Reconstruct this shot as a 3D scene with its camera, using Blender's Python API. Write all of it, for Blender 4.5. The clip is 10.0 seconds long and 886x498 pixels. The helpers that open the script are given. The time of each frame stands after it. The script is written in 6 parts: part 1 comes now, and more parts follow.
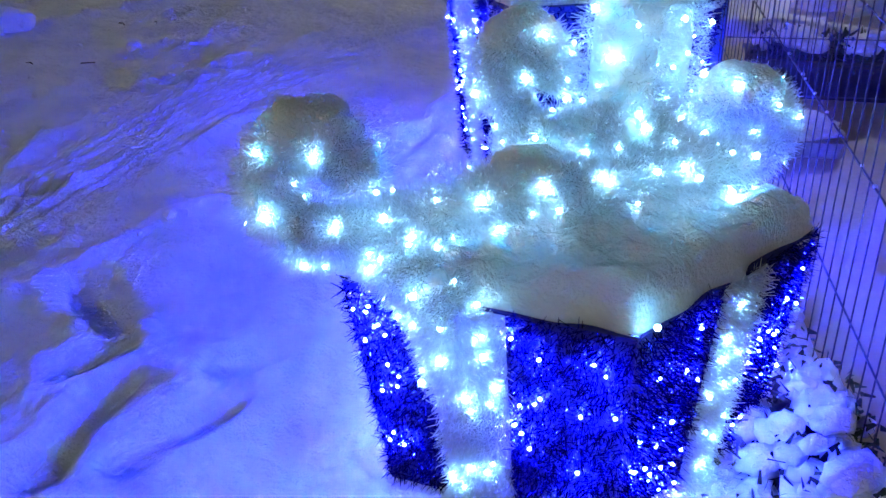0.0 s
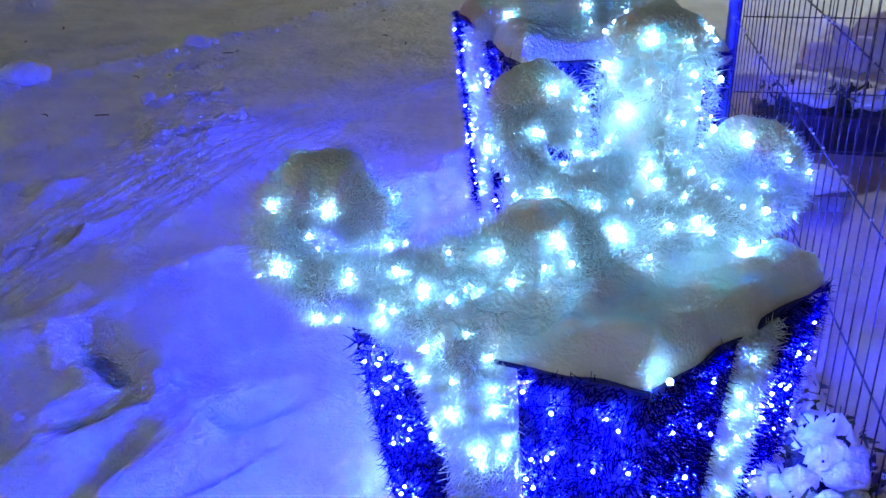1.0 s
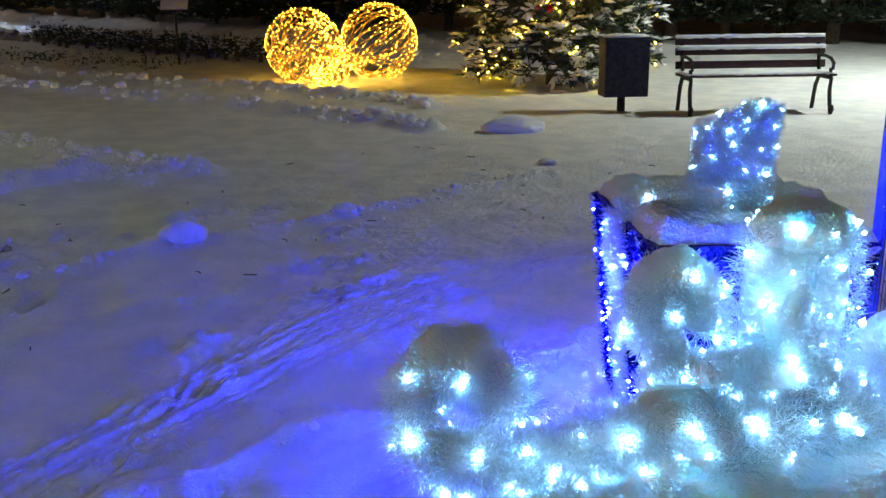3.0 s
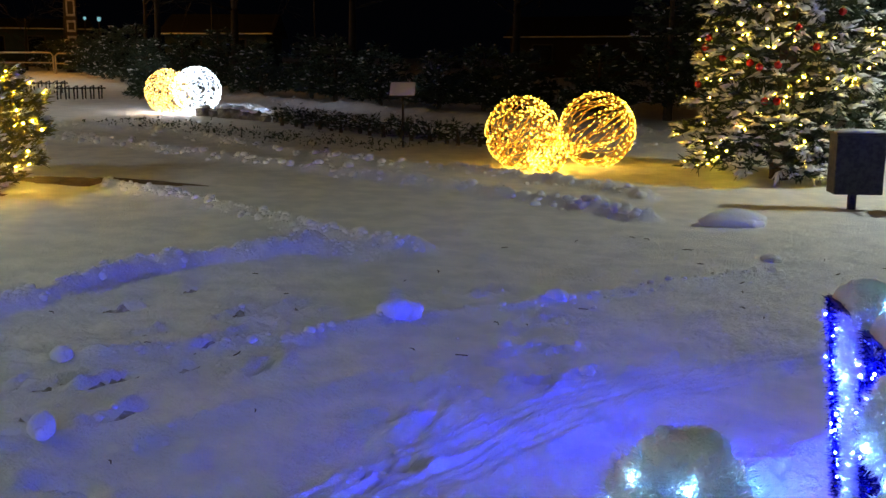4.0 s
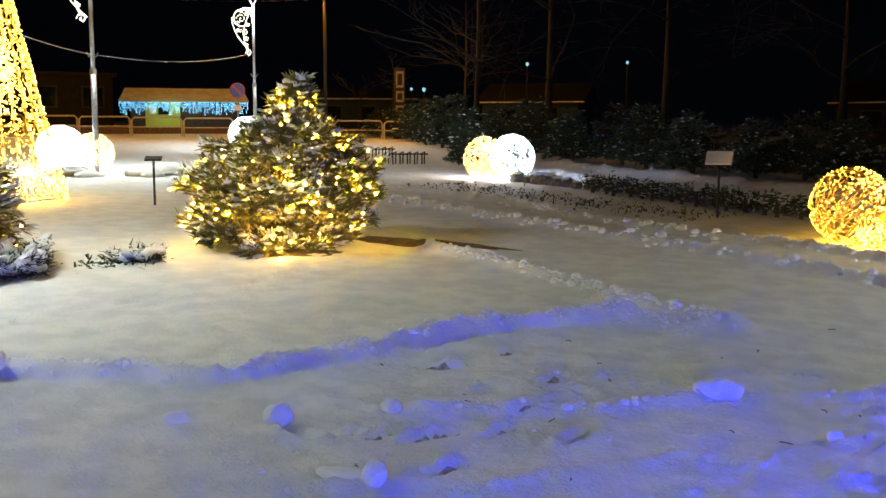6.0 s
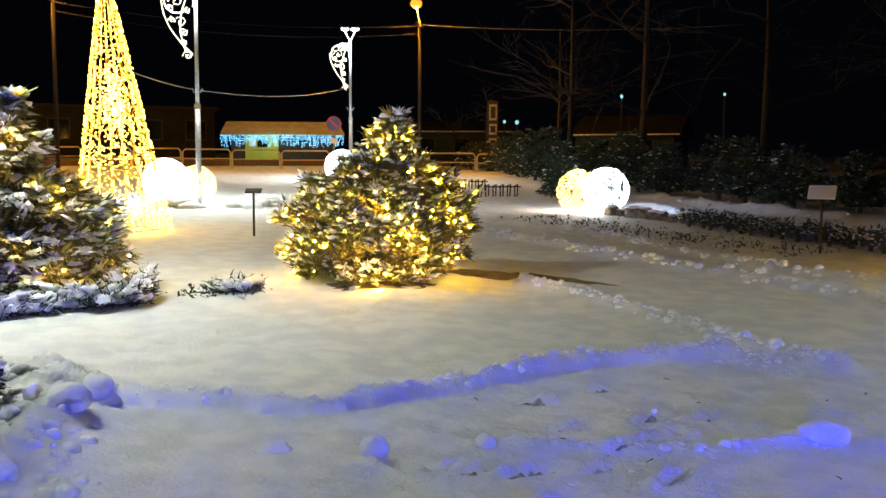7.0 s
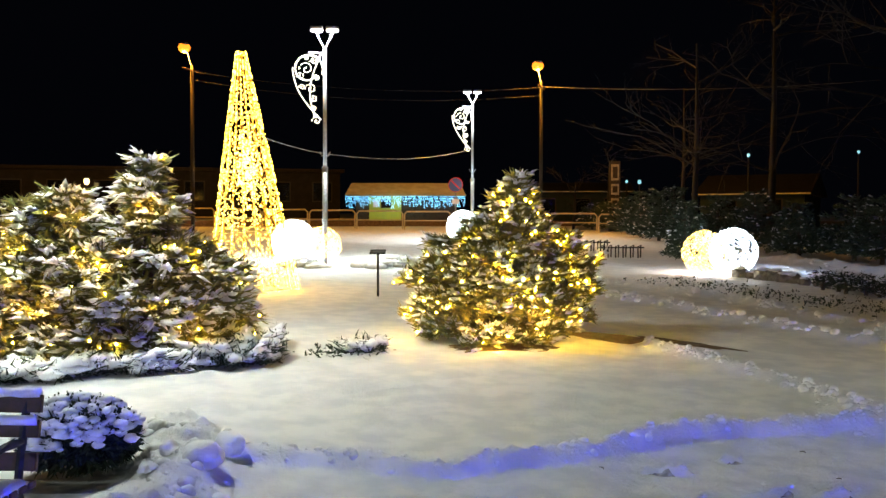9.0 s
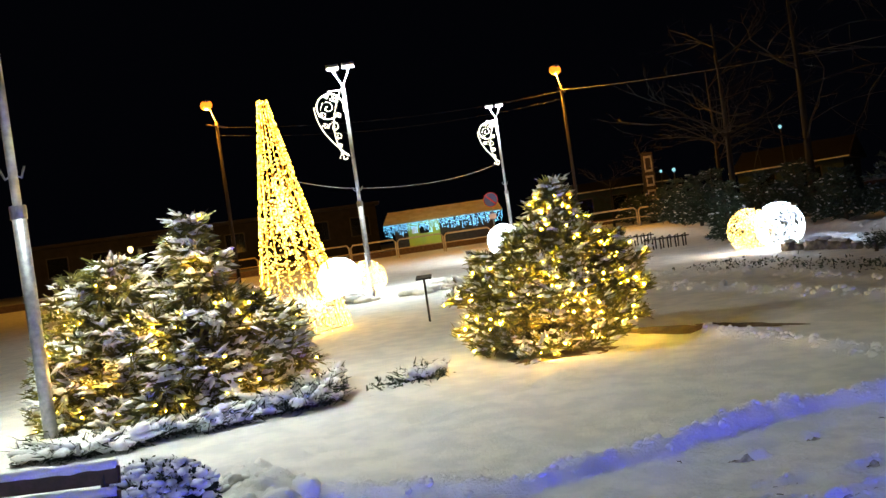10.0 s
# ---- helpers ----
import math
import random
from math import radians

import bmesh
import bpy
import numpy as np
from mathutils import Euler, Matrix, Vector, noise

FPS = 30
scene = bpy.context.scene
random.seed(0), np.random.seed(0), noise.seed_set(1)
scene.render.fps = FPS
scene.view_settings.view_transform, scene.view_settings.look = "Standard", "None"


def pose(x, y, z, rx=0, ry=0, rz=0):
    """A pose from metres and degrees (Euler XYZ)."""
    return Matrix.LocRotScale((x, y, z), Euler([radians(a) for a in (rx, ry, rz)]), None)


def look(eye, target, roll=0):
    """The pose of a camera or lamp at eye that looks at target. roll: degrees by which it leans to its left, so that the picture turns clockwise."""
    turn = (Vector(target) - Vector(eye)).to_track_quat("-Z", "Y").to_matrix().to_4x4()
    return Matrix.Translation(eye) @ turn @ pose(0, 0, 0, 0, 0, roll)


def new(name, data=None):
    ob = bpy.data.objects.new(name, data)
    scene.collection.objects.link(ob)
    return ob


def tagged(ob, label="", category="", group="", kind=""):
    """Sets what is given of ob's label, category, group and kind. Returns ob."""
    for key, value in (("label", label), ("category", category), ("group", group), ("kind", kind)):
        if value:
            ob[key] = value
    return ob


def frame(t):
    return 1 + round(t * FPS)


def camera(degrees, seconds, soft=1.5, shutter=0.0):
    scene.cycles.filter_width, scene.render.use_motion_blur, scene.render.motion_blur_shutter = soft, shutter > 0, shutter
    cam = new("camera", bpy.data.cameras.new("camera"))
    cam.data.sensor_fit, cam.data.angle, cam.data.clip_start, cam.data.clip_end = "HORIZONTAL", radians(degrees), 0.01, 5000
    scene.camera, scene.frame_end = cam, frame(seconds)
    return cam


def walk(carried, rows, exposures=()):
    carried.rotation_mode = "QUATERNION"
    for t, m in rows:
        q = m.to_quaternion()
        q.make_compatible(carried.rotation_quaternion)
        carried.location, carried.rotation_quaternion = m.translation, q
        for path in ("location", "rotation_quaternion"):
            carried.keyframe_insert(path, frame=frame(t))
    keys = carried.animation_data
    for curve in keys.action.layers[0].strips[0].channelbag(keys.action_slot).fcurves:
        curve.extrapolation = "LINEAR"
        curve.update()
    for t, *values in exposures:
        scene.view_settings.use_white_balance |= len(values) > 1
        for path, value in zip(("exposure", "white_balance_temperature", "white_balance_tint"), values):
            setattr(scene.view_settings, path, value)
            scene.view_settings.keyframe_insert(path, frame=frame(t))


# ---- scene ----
cam = camera(48.9, 10.0)
# seconds, eye (m), tilt, roll, yaw (degrees)
ROWS = [
    (0, -0.004, -0.005, 1.610, 61.33, 0.76, 16.06),
    (0.5, -0.013, -0.008, 1.612, 63.21, 0.65, 16.28),
    (1, -0.011, -0.015, 1.618, 64.33, 0.73, 16.55),
    (1.5, -0.009, -0.019, 1.624, 65.60, 0.76, 16.95),
    (2, -0.012, -0.022, 1.627, 67.36, 0.78, 17.79),
    (2.2, -0.015, -0.025, 1.627, 68.38, 0.78, 18.46),
    (3.3, -0.020, -0.032, 1.645, 76.57, 0.37, 28.24),
    (3.5, -0.024, -0.041, 1.647, 77.74, 0.28, 30.78),
    (4, -0.050, -0.069, 1.659, 79.29, -0.07, 37.25),
    (4.5, -0.077, -0.097, 1.665, 80.17, -0.05, 42.99),
    (5, -0.089, -0.130, 1.678, 80.84, -0.03, 47.02),
    (5.5, -0.094, -0.159, 1.691, 81.99, -0.03, 51.45),
    (6, -0.091, -0.185, 1.702, 83.08, -0.07, 55.03),
    (6.2, -0.092, -0.195, 1.707, 83.60, -0.07, 56.55),
    (7.3, -0.093, -0.233, 1.731, 85.60, -0.12, 61.87),
    (7.5, -0.093, -0.238, 1.735, 86.17, -0.12, 63.01),
    (8, -0.092, -0.248, 1.747, 86.80, -0.09, 64.28),
    (8.5, -0.092, -0.254, 1.752, 87.45, -0.01, 65.62),
    (9, -0.096, -0.262, 1.757, 88.43, -0.04, 67.47),
    (9.5, -0.096, -0.268, 1.760, 89.12, 0.17, 68.77),
    (10, -0.091, -0.270, 1.764, 89.73, 8.29, 69.87),
]
walk(cam, [(t, pose(x, y, z, rx, ry, rz)) for t, x, y, z, rx, ry, rz in ROWS],
     exposures=[(0.0, 0.0), (3.3, 0.0), (4.5, 0.34), (6.0, 0.84), (8.0, 1.05), (9.0, 1.02), (10.0, 0.86)])

# ---- night sky ----
world = bpy.data.worlds.new("night")
scene.world = world
world.use_nodes = True
world.node_tree.nodes["Background"].inputs[0].default_value = (0.10, 0.12, 0.22, 1)
world.node_tree.nodes["Background"].inputs[1].default_value = 0.004


def lamp(name, kind, place, power, colour, size=0.1, target=None, spread=None):
    data = bpy.data.lights.new(name, kind)
    data.energy, data.color = power, colour
    ob = new(name, data)
    if kind == "AREA":
        data.shape, data.size, data.size_y = "RECTANGLE", size, size * 0.4
        if spread:
            data.spread = radians(spread)
        ob.matrix_world = look(place, target)
    else:
        data.shadow_soft_size = size
        ob.location = place
    return ob


AMBER, SODIUM = (1.0, 0.60, 0.10), (1.0, 0.42, 0.04)
BLUE, LED = (0.028, 0.040, 1.0), (0.91, 1.0, 0.89)
GAIN, SODIUM_POWER = 0.75, 1300
LAMP_POWER = (175, 170, 165, 590, 390)
HEAD = 6.6  # height of the park lamps


# ---- materials ----
def material(name, colour, rough=0.7, metal=0.0, colour2=None, scale=8.0, bump=0.0, bump_scale=None, detail=4.0,
             subsurface=0.0, emit=None, power=0.0, alpha=1.0, transmission=0.0, random_tone=0.0, mix=(0.4, 0.6), sheen=0.0):
    m = bpy.data.materials.new(name)
    m.use_nodes = True
    nt = m.node_tree
    n, l = nt.nodes, nt.links
    b = n["Principled BSDF"]
    b.inputs["Roughness"].default_value = rough
    b.inputs["Metallic"].default_value = metal
    b.inputs["Base Color"].default_value = (*colour, 1)
    b.inputs["Transmission Weight"].default_value = transmission
    co = n.new("ShaderNodeTexCoord")
    if colour2:
        t = n.new("ShaderNodeTexNoise")
        t.inputs["Scale"].default_value, t.inputs["Detail"].default_value = scale, detail
        l.new(co.outputs["Object"], t.inputs["Vector"])
        r = n.new("ShaderNodeValToRGB")
        r.color_ramp.elements[0].position, r.color_ramp.elements[1].position = mix
        r.color_ramp.elements[0].color, r.color_ramp.elements[1].color = (*colour, 1), (*colour2, 1)
        l.new(t.outputs["Fac"], r.inputs["Fac"])
        out = r.outputs["Color"]
        if random_tone:
            g = n.new("ShaderNodeNewGeometry")
            h = n.new("ShaderNodeHueSaturation")
            k = n.new("ShaderNodeMapRange")
            k.inputs["To Min"].default_value, k.inputs["To Max"].default_value = 1 - random_tone, 1 + random_tone
            l.new(g.outputs["Random Per Island"], k.inputs["Value"])
            l.new(k.outputs["Result"], h.inputs["Value"])
            l.new(out, h.inputs["Color"])
            out = h.outputs["Color"]
        l.new(out, b.inputs["Base Color"])
    if bump:
        t = n.new("ShaderNodeTexNoise")
        t.inputs["Scale"].default_value, t.inputs["Detail"].default_value = bump_scale or scale * 4, 6
        l.new(co.outputs["Object"], t.inputs["Vector"])
        u = n.new("ShaderNodeBump")
        u.inputs["Strength"].default_value, u.inputs["Distance"].default_value = bump, 0.02
        l.new(t.outputs["Fac"], u.inputs["Height"])
        l.new(u.outputs["Normal"], b.inputs["Normal"])
    if subsurface:
        b.inputs["Subsurface Weight"].default_value = subsurface
        b.inputs["Subsurface Radius"].default_value = (0.7, 0.9, 1.0)
        b.inputs["Subsurface Scale"].default_value = 0.05
    if emit:
        b.inputs["Emission Color"].default_value = (*emit, 1)
        b.inputs["Emission Strength"].default_value = power
    return m


def snow_material(name, colour, colour2, rough, coarse, fine, depth):
    """Packed snow: faint tone patches, lumps and a fine crystal grain."""
    m = material(name, colour, rough, colour2=colour2, scale=3)
    n, l = m.node_tree.nodes, m.node_tree.links
    co = n.new("ShaderNodeTexCoord")
    last = None
    for scale, strength, dist in ((coarse, 0.9, depth), (fine, 0.8, depth * 0.35)):
        t = n.new("ShaderNodeTexNoise")
        t.inputs["Scale"].default_value, t.inputs["Detail"].default_value, t.inputs["Roughness"].default_value = scale, 5, 0.65
        l.new(co.outputs["Object"], t.inputs["Vector"])
        u = n.new("ShaderNodeBump")
        u.inputs["Strength"].default_value, u.inputs["Distance"].default_value = strength, dist
        l.new(t.outputs["Fac"], u.inputs["Height"])
        if last:
            l.new(last, u.inputs["Normal"])
        last = u.outputs["Normal"]
    l.new(last, n["Principled BSDF"].inputs["Normal"])
    return m


SNOW = snow_material("trodden_snow", (0.74, 0.75, 0.77), (0.86, 0.86, 0.86), 0.75, 30, 90, 0.028)
SNOW_SOFT = snow_material("lying_snow", (0.82, 0.83, 0.86), (0.9, 0.9, 0.9), 0.7, 30, 110, 0.014)
SNOW_DEEP = material("deep_soft_snow", (0.84, 0.87, 0.92), 0.7, colour2=(0.9, 0.92, 0.95), scale=9, bump=0.6, bump_scale=110, subsurface=1.0)
TINSEL_CORE = material("dense_white_foil", (0.8, 0.88, 0.93), 0.5, colour2=(0.88, 0.93, 0.96), scale=30, subsurface=1.0)
TINSEL_BLUE = material("blue_foil", (0.004, 0.007, 0.16), 0.2, metal=0.8, colour2=(0.018, 0.03, 0.45), scale=40, random_tone=0.5)
BLUE_CORE = material("dark_blue_backing", (0.004, 0.006, 0.12), 0.6, colour2=(0.01, 0.015, 0.25), scale=25)
def thin_foil(name, colour, share):
    """Thin pale foil: part of the light passes through it."""
    m = bpy.data.materials.new(name)
    m.use_nodes = True
    n, l = m.node_tree.nodes, m.node_tree.links
    b = n["Principled BSDF"]
    b.inputs["Roughness"].default_value = 0.35
    g, h, k = n.new("ShaderNodeNewGeometry"), n.new("ShaderNodeHueSaturation"), n.new("ShaderNodeMapRange")
    k.inputs["To Min"].default_value, k.inputs["To Max"].default_value = 0.82, 1.08
    h.inputs["Color"].default_value = (*colour, 1)
    l.new(g.outputs["Random Per Island"], k.inputs["Value"])
    l.new(k.outputs["Result"], h.inputs["Value"])
    t, mix = n.new("ShaderNodeBsdfTranslucent"), n.new("ShaderNodeMixShader")
    mix.inputs[0].default_value = share
    l.new(h.outputs["Color"], b.inputs["Base Color"])
    l.new(h.outputs["Color"], t.inputs["Color"])
    l.new(b.outputs["BSDF"], mix.inputs[1])
    l.new(t.outputs["BSDF"], mix.inputs[2])
    l.new(mix.outputs["Shader"], n["Material Output"].inputs["Surface"])
    return m


TINSEL_WHITE = thin_foil("white_foil", (0.84, 0.90, 0.94), 0.45)
BULB_WARM = material("warm_bulb", (1, 0.8, 0.4), 0.4, emit=(1.0, 0.63, 0.035), power=150)
BULB_LAMP = material("bright_white_bulb", (0.9, 0.95, 1), 0.4, emit=(0.72, 0.9, 1.0), power=7)
BULB_GOLD = material("gold_bulb", (1, 0.8, 0.4), 0.4, emit=(1.0, 0.58, 0.05), power=14)
BULB_COLD = material("cold_bulb", (0.9, 0.95, 1), 0.4, emit=(0.25, 0.60, 1.0), power=135)
BULB_PALE = material("pale_gold_bulb", (1, 0.9, 0.6), 0.4, emit=(1.0, 0.60, 0.09), power=4)
BULB_ICE = material("ice_bulb", (0.8, 0.95, 1), 0.4, emit=(0.14, 0.62, 1.0), power=2.2)
BULB_RED = material("red_bauble", (0.45, 0.02, 0.02), 0.2, colour2=(0.3, 0.01, 0.01), scale=20)
LED_FACE = material("led_face", (1, 1, 1), 0.4, emit=(1.0, 0.97, 0.86), power=20)
SODIUM_FACE = material("sodium_bulb", (0.03, 0.02, 0.01), 0.4, emit=(1.0, 0.20, 0.012), power=1.6)
GOLD_WIRE = material("gold_tube", (0.45, 0.27, 0.06), 0.45, metal=0.1, colour2=(0.85, 0.58, 0.16), scale=30)
STEEL = material("galvanised_steel", (0.30, 0.31, 0.33), 0.45, metal=0.7, colour2=(0.42, 0.43, 0.45), scale=14, bump=0.1)
BLUE_STEEL = material("blue_painted_steel", (0.08, 0.14, 0.45), 0.4, metal=0.2, colour2=(0.10, 0.18, 0.5), scale=10)
WIRE = material("dark_wire", (0.06, 0.06, 0.08), 0.5, metal=0.6, colour2=(0.10, 0.10, 0.12), scale=30)
IRON = material("black_cast_iron", (0.010, 0.010, 0.012), 0.75, metal=0.0, colour2=(0.03, 0.03, 0.03), scale=20)
SLAT = material("dark_red_wood", (0.035, 0.014, 0.012), 0.55, colour2=(0.06, 0.022, 0.02), scale=12, bump=0.2)
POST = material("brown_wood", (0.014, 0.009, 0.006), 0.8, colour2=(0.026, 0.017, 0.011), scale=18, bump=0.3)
FOLIAGE = material("golden_thuja", (0.10, 0.105, 0.022), 0.5, colour2=(0.25, 0.22, 0.05), scale=6, random_tone=0.4)
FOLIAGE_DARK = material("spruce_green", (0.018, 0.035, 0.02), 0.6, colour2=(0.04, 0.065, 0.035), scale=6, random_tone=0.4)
BARK = material("bark", (0.06, 0.045, 0.03), 0.9, colour2=(0.11, 0.085, 0.06), scale=14, bump=0.6)
ROCK = material("grey_stone", (0.16, 0.15, 0.13), 0.85, colour2=(0.28, 0.26, 0.23), scale=9, bump=0.6)
# near-black plaster: the unlit night is put into the wall colour
PLASTER = material("night_dark_plaster", (0.012, 0.011, 0.011), 0.85, colour2=(0.02, 0.018, 0.017), scale=2, bump=0.1)
ROOF_SNOW = material("thin_roof_snow", (0.66, 0.62, 0.55), 0.8, colour2=(0.8, 0.78, 0.74), scale=2, bump=0.2)
YELLOW = material("yellow_green_board", (0.42, 0.50, 0.06), 0.5, colour2=(0.36, 0.46, 0.08), scale=3)
DARKWOOD = material("dark_boards", (0.03, 0.025, 0.02), 0.8, colour2=(0.05, 0.04, 0.03), scale=5)
GLASS_DARK = material("dark_window_glass", (0.01, 0.012, 0.015), 0.08)
PLASTIC = material("black_plastic", (0.012, 0.013, 0.016), 0.45, colour2=(0.02, 0.02, 0.022), scale=20)
PAVING = material("trodden_terrace", (0.36, 0.27, 0.20), 0.7, colour2=(0.50, 0.40, 0.31), scale=1.6, bump=0.2, bump_scale=25)
# brick far below its own tone, so the wall stays lost in the night
BRICK = material("night_dark_brick", (0.010, 0.006, 0.005), 0.85, colour2=(0.016, 0.009, 0.007), scale=9, bump=0.3)
SOIL = material("brown_soil", (0.10, 0.065, 0.04), 0.9, colour2=(0.16, 0.11, 0.07), scale=7, bump=0.6)
SLUSH = material("dirty_slush", (0.28, 0.26, 0.22), 0.5, colour2=(0.5, 0.48, 0.44), scale=20, bump=0.4)
SIGN_BLUE = material("blue_sign_enamel", (0.05, 0.10, 0.42), 0.35)
SIGN_RED = material("red_sign_enamel", (0.55, 0.03, 0.04), 0.35)
SIGN_WHITE = material("white_sign_enamel", (0.75, 0.75, 0.75), 0.4)
RAIL = material("yellowed_rail_paint", (0.45, 0.38, 0.22), 0.5, metal=0.2, colour2=(0.55, 0.47, 0.3), scale=5)
# roof and frame colours carry the night darkness too
DARKROOF = material("night_dark_roof_tiles", (0.012, 0.010, 0.009), 0.8, colour2=(0.022, 0.018, 0.015), scale=6)
DARKFRAME = material("night_dark_window_frame", (0.04, 0.035, 0.03), 0.6)
# darker copy of the bark; night shade in its colour keeps far trees faint
BARK_NIGHT = material("night_dark_bark", (0.010, 0.009, 0.008), 0.8, colour2=(0.018, 0.015, 0.013), scale=8)
# teal wall, its colour lowered to look unlit
TEAL = material("night_dark_teal_plaster", (0.012, 0.03, 0.03), 0.8, colour2=(0.018, 0.04, 0.04), scale=2)


# ---- building helpers ----
def link_mesh(name, mesh, mat, parent=None, label=""):
    ob = new(name, mesh)
    for m in (mat if isinstance(mat, (list, tuple)) else [mat]):
        if m.name not in mesh.materials:
            mesh.materials.append(m)
    if parent is not None:
        ob.parent = parent
        if label:
            ob["label"] = label
    return ob


def part(name, bm, mat, parent=None, label="", smooth=False):
    mesh = bpy.data.meshes.new(name)
    bm.normal_update()
    bm.to_mesh(mesh)
    bm.free()
    if smooth:
        mesh.polygons.foreach_set("use_smooth", [True] * len(mesh.polygons))
    return link_mesh(name, mesh, mat, parent, label)


def raw(name, verts, faces, mat, parent=None, label="", smooth=False):
    """A mesh from numpy vertices and equal-sized faces."""
    mesh = bpy.data.meshes.new(name)
    verts, faces = np.asarray(verts, float), np.asarray(faces, int)
    n = faces.shape[1]
    mesh.vertices.add(len(verts))
    mesh.vertices.foreach_set("co", verts.ravel())
    mesh.loops.add(faces.size)
    mesh.loops.foreach_set("vertex_index", faces.ravel())
    mesh.polygons.add(len(faces))
    mesh.polygons.foreach_set("loop_start", np.arange(len(faces)) * n)
    mesh.update(calc_edges=True)
    if smooth:
        mesh.polygons.foreach_set("use_smooth", np.ones(len(faces), bool))
    return link_mesh(name, mesh, mat, parent, label)


def thing(name, m, label, category, group=""):
    ob = new(name)
    ob.matrix_world = m
    return tagged(ob, label, category, group)


def box(bm, x0, x1, y0, y1, z0, z1, bevel=0.0, m=None):
    g = bmesh.ops.create_cube(bm, size=1.0)["verts"]
    for v in g:
        v.co = Vector(((x0 + x1) / 2 + v.co.x * (x1 - x0), (y0 + y1) / 2 + v.co.y * (y1 - y0), (z0 + z1) / 2 + v.co.z * (z1 - z0)))
    if bevel:
        es = list({e for v in g for e in v.link_edges})
        r = bmesh.ops.bevel(bm, geom=es, offset=bevel, segments=2, affect="EDGES", profile=0.6)
        g = r["verts"]
    if m is not None:
        bmesh.ops.transform(bm, matrix=m, verts=list({v for v in g}))
    return bm


def boxed(*a, **k):
    return box(bmesh.new(), *a, **k)


def tube(bm, pts, radius, sides=8, closed=False, flat=1.0, flat_axis=None):
    """A swept tube through pts; radius may be a list. flat stretches the section along flat_axis."""
    pts = [Vector(p) for p in pts]
    rings, n = [], len(pts)
    prev = None
    for i, p in enumerate(pts):
        a = pts[i - 1] if i or closed else pts[0]
        b = pts[(i + 1) % n] if i < n - 1 or closed else pts[-1]
        d = (b - a).normalized()
        if flat_axis is not None:
            u = Vector(flat_axis)
            u = (u - d * u.dot(d)).normalized()
        elif prev is None:
            u = d.orthogonal().normalized()
        else:
            u = (prev - d * prev.dot(d)).normalized()
        prev = u
        w = d.cross(u)
        r = radius[i] if isinstance(radius, (list, tuple)) else radius
        rings.append([bm.verts.new(p + (u * math.cos(t) * flat + w * math.sin(t)) * r) for t in (math.tau * k / sides for k in range(sides))])
    m = n if closed else n - 1
    for i in range(m):
        a, b = rings[i], rings[(i + 1) % n]
        for k in range(sides):
            bm.faces.new((a[k], a[(k + 1) % sides], b[(k + 1) % sides], b[k]))
    if not closed:
        bm.faces.new(rings[0][::-1])
        bm.faces.new(rings[-1])
    return bm


def tubed(*a, **k):
    return tube(bmesh.new(), *a, **k)


def lump(bm, place, size, seed=0, subdiv=2, rough=0.25, freq=2.0):
    """An irregular rounded clump."""
    g = bmesh.ops.create_icosphere(bm, subdivisions=subdiv, radius=1.0)["verts"]
    for v in g:
        k = 1 + rough * noise.noise(v.co * freq + Vector((seed * 7.3, seed * 3.1, seed))) * 2
        v.co = Vector(place) + Vector((v.co.x * size[0], v.co.y * size[1], v.co.z * size[2])) * k
    return bm


# unit clumps for scattering
OCTA_V = np.array([(1, 0, 0), (-1, 0, 0), (0, 1, 0), (0, -1, 0), (0, 0, 1), (0, 0, -1)], float)
OCTA_F = np.array([(0, 2, 4), (2, 1, 4), (1, 3, 4), (3, 0, 4), (2, 0, 5), (1, 2, 5), (3, 1, 5), (0, 3, 5)])


def ico(n):
    bm = bmesh.new()
    bmesh.ops.create_icosphere(bm, subdivisions=n, radius=1.0)
    v, f = np.array([w.co[:] for w in bm.verts]), np.array([[w.index for w in q.verts] for q in bm.faces])
    bm.free()
    return v, f


ICO_V, ICO_F = ico(1)
ICO2_V, ICO2_F = ico(2)


def scatter(unit_v, unit_f, places, sizes, rng, jitter=0.0, turn=None):
    """Copies of one small form at many places, each of its own size (n,3), joined."""
    places, sizes = np.asarray(places, float), np.asarray(sizes, float)
    if sizes.ndim == 1:
        sizes = np.repeat(sizes[:, None], 3, 1)
    a = rng.uniform(0, math.tau, len(places)) if turn is None else turn
    u = np.repeat(unit_v[None], len(places), 0)
    if jitter:
        u = u * (1 + jitter * rng.uniform(-1, 1, u.shape[:2])[..., None])
    c, s = np.cos(a)[:, None], np.sin(a)[:, None]
    u = u * sizes[:, None, :]
    v = np.stack((u[..., 0] * c - u[..., 1] * s, u[..., 0] * s + u[..., 1] * c, u[..., 2]), -1) + places[:, None, :]
    f = unit_f[None] + (np.arange(len(places)) * len(unit_v))[:, None, None]
    return v.reshape(-1, 3), f.reshape(-1, unit_f.shape[1])


def needles(places, ways, length, width, rng, spread=0.8, taper=0.3):
    """Thin blades that start at places and point along ways, with some disorder."""
    n = len(places)
    d = ways + rng.normal(0, spread, (n, 3))
    d /= np.linalg.norm(d, axis=1)[:, None]
    s = np.cross(d, rng.normal(0, 1, (n, 3)))
    s /= np.linalg.norm(s, axis=1)[:, None] + 1e-9
    l = length * rng.uniform(0.5, 1.3, n)[:, None]
    w = width * rng.uniform(0.7, 1.3, n)[:, None]
    a = places
    v = np.stack((a - s * w, a + s * w, a + d * l + s * w * taper, a + d * l - s * w * taper), 1).reshape(-1, 3)
    return v, np.arange(4 * n).reshape(-1, 4)


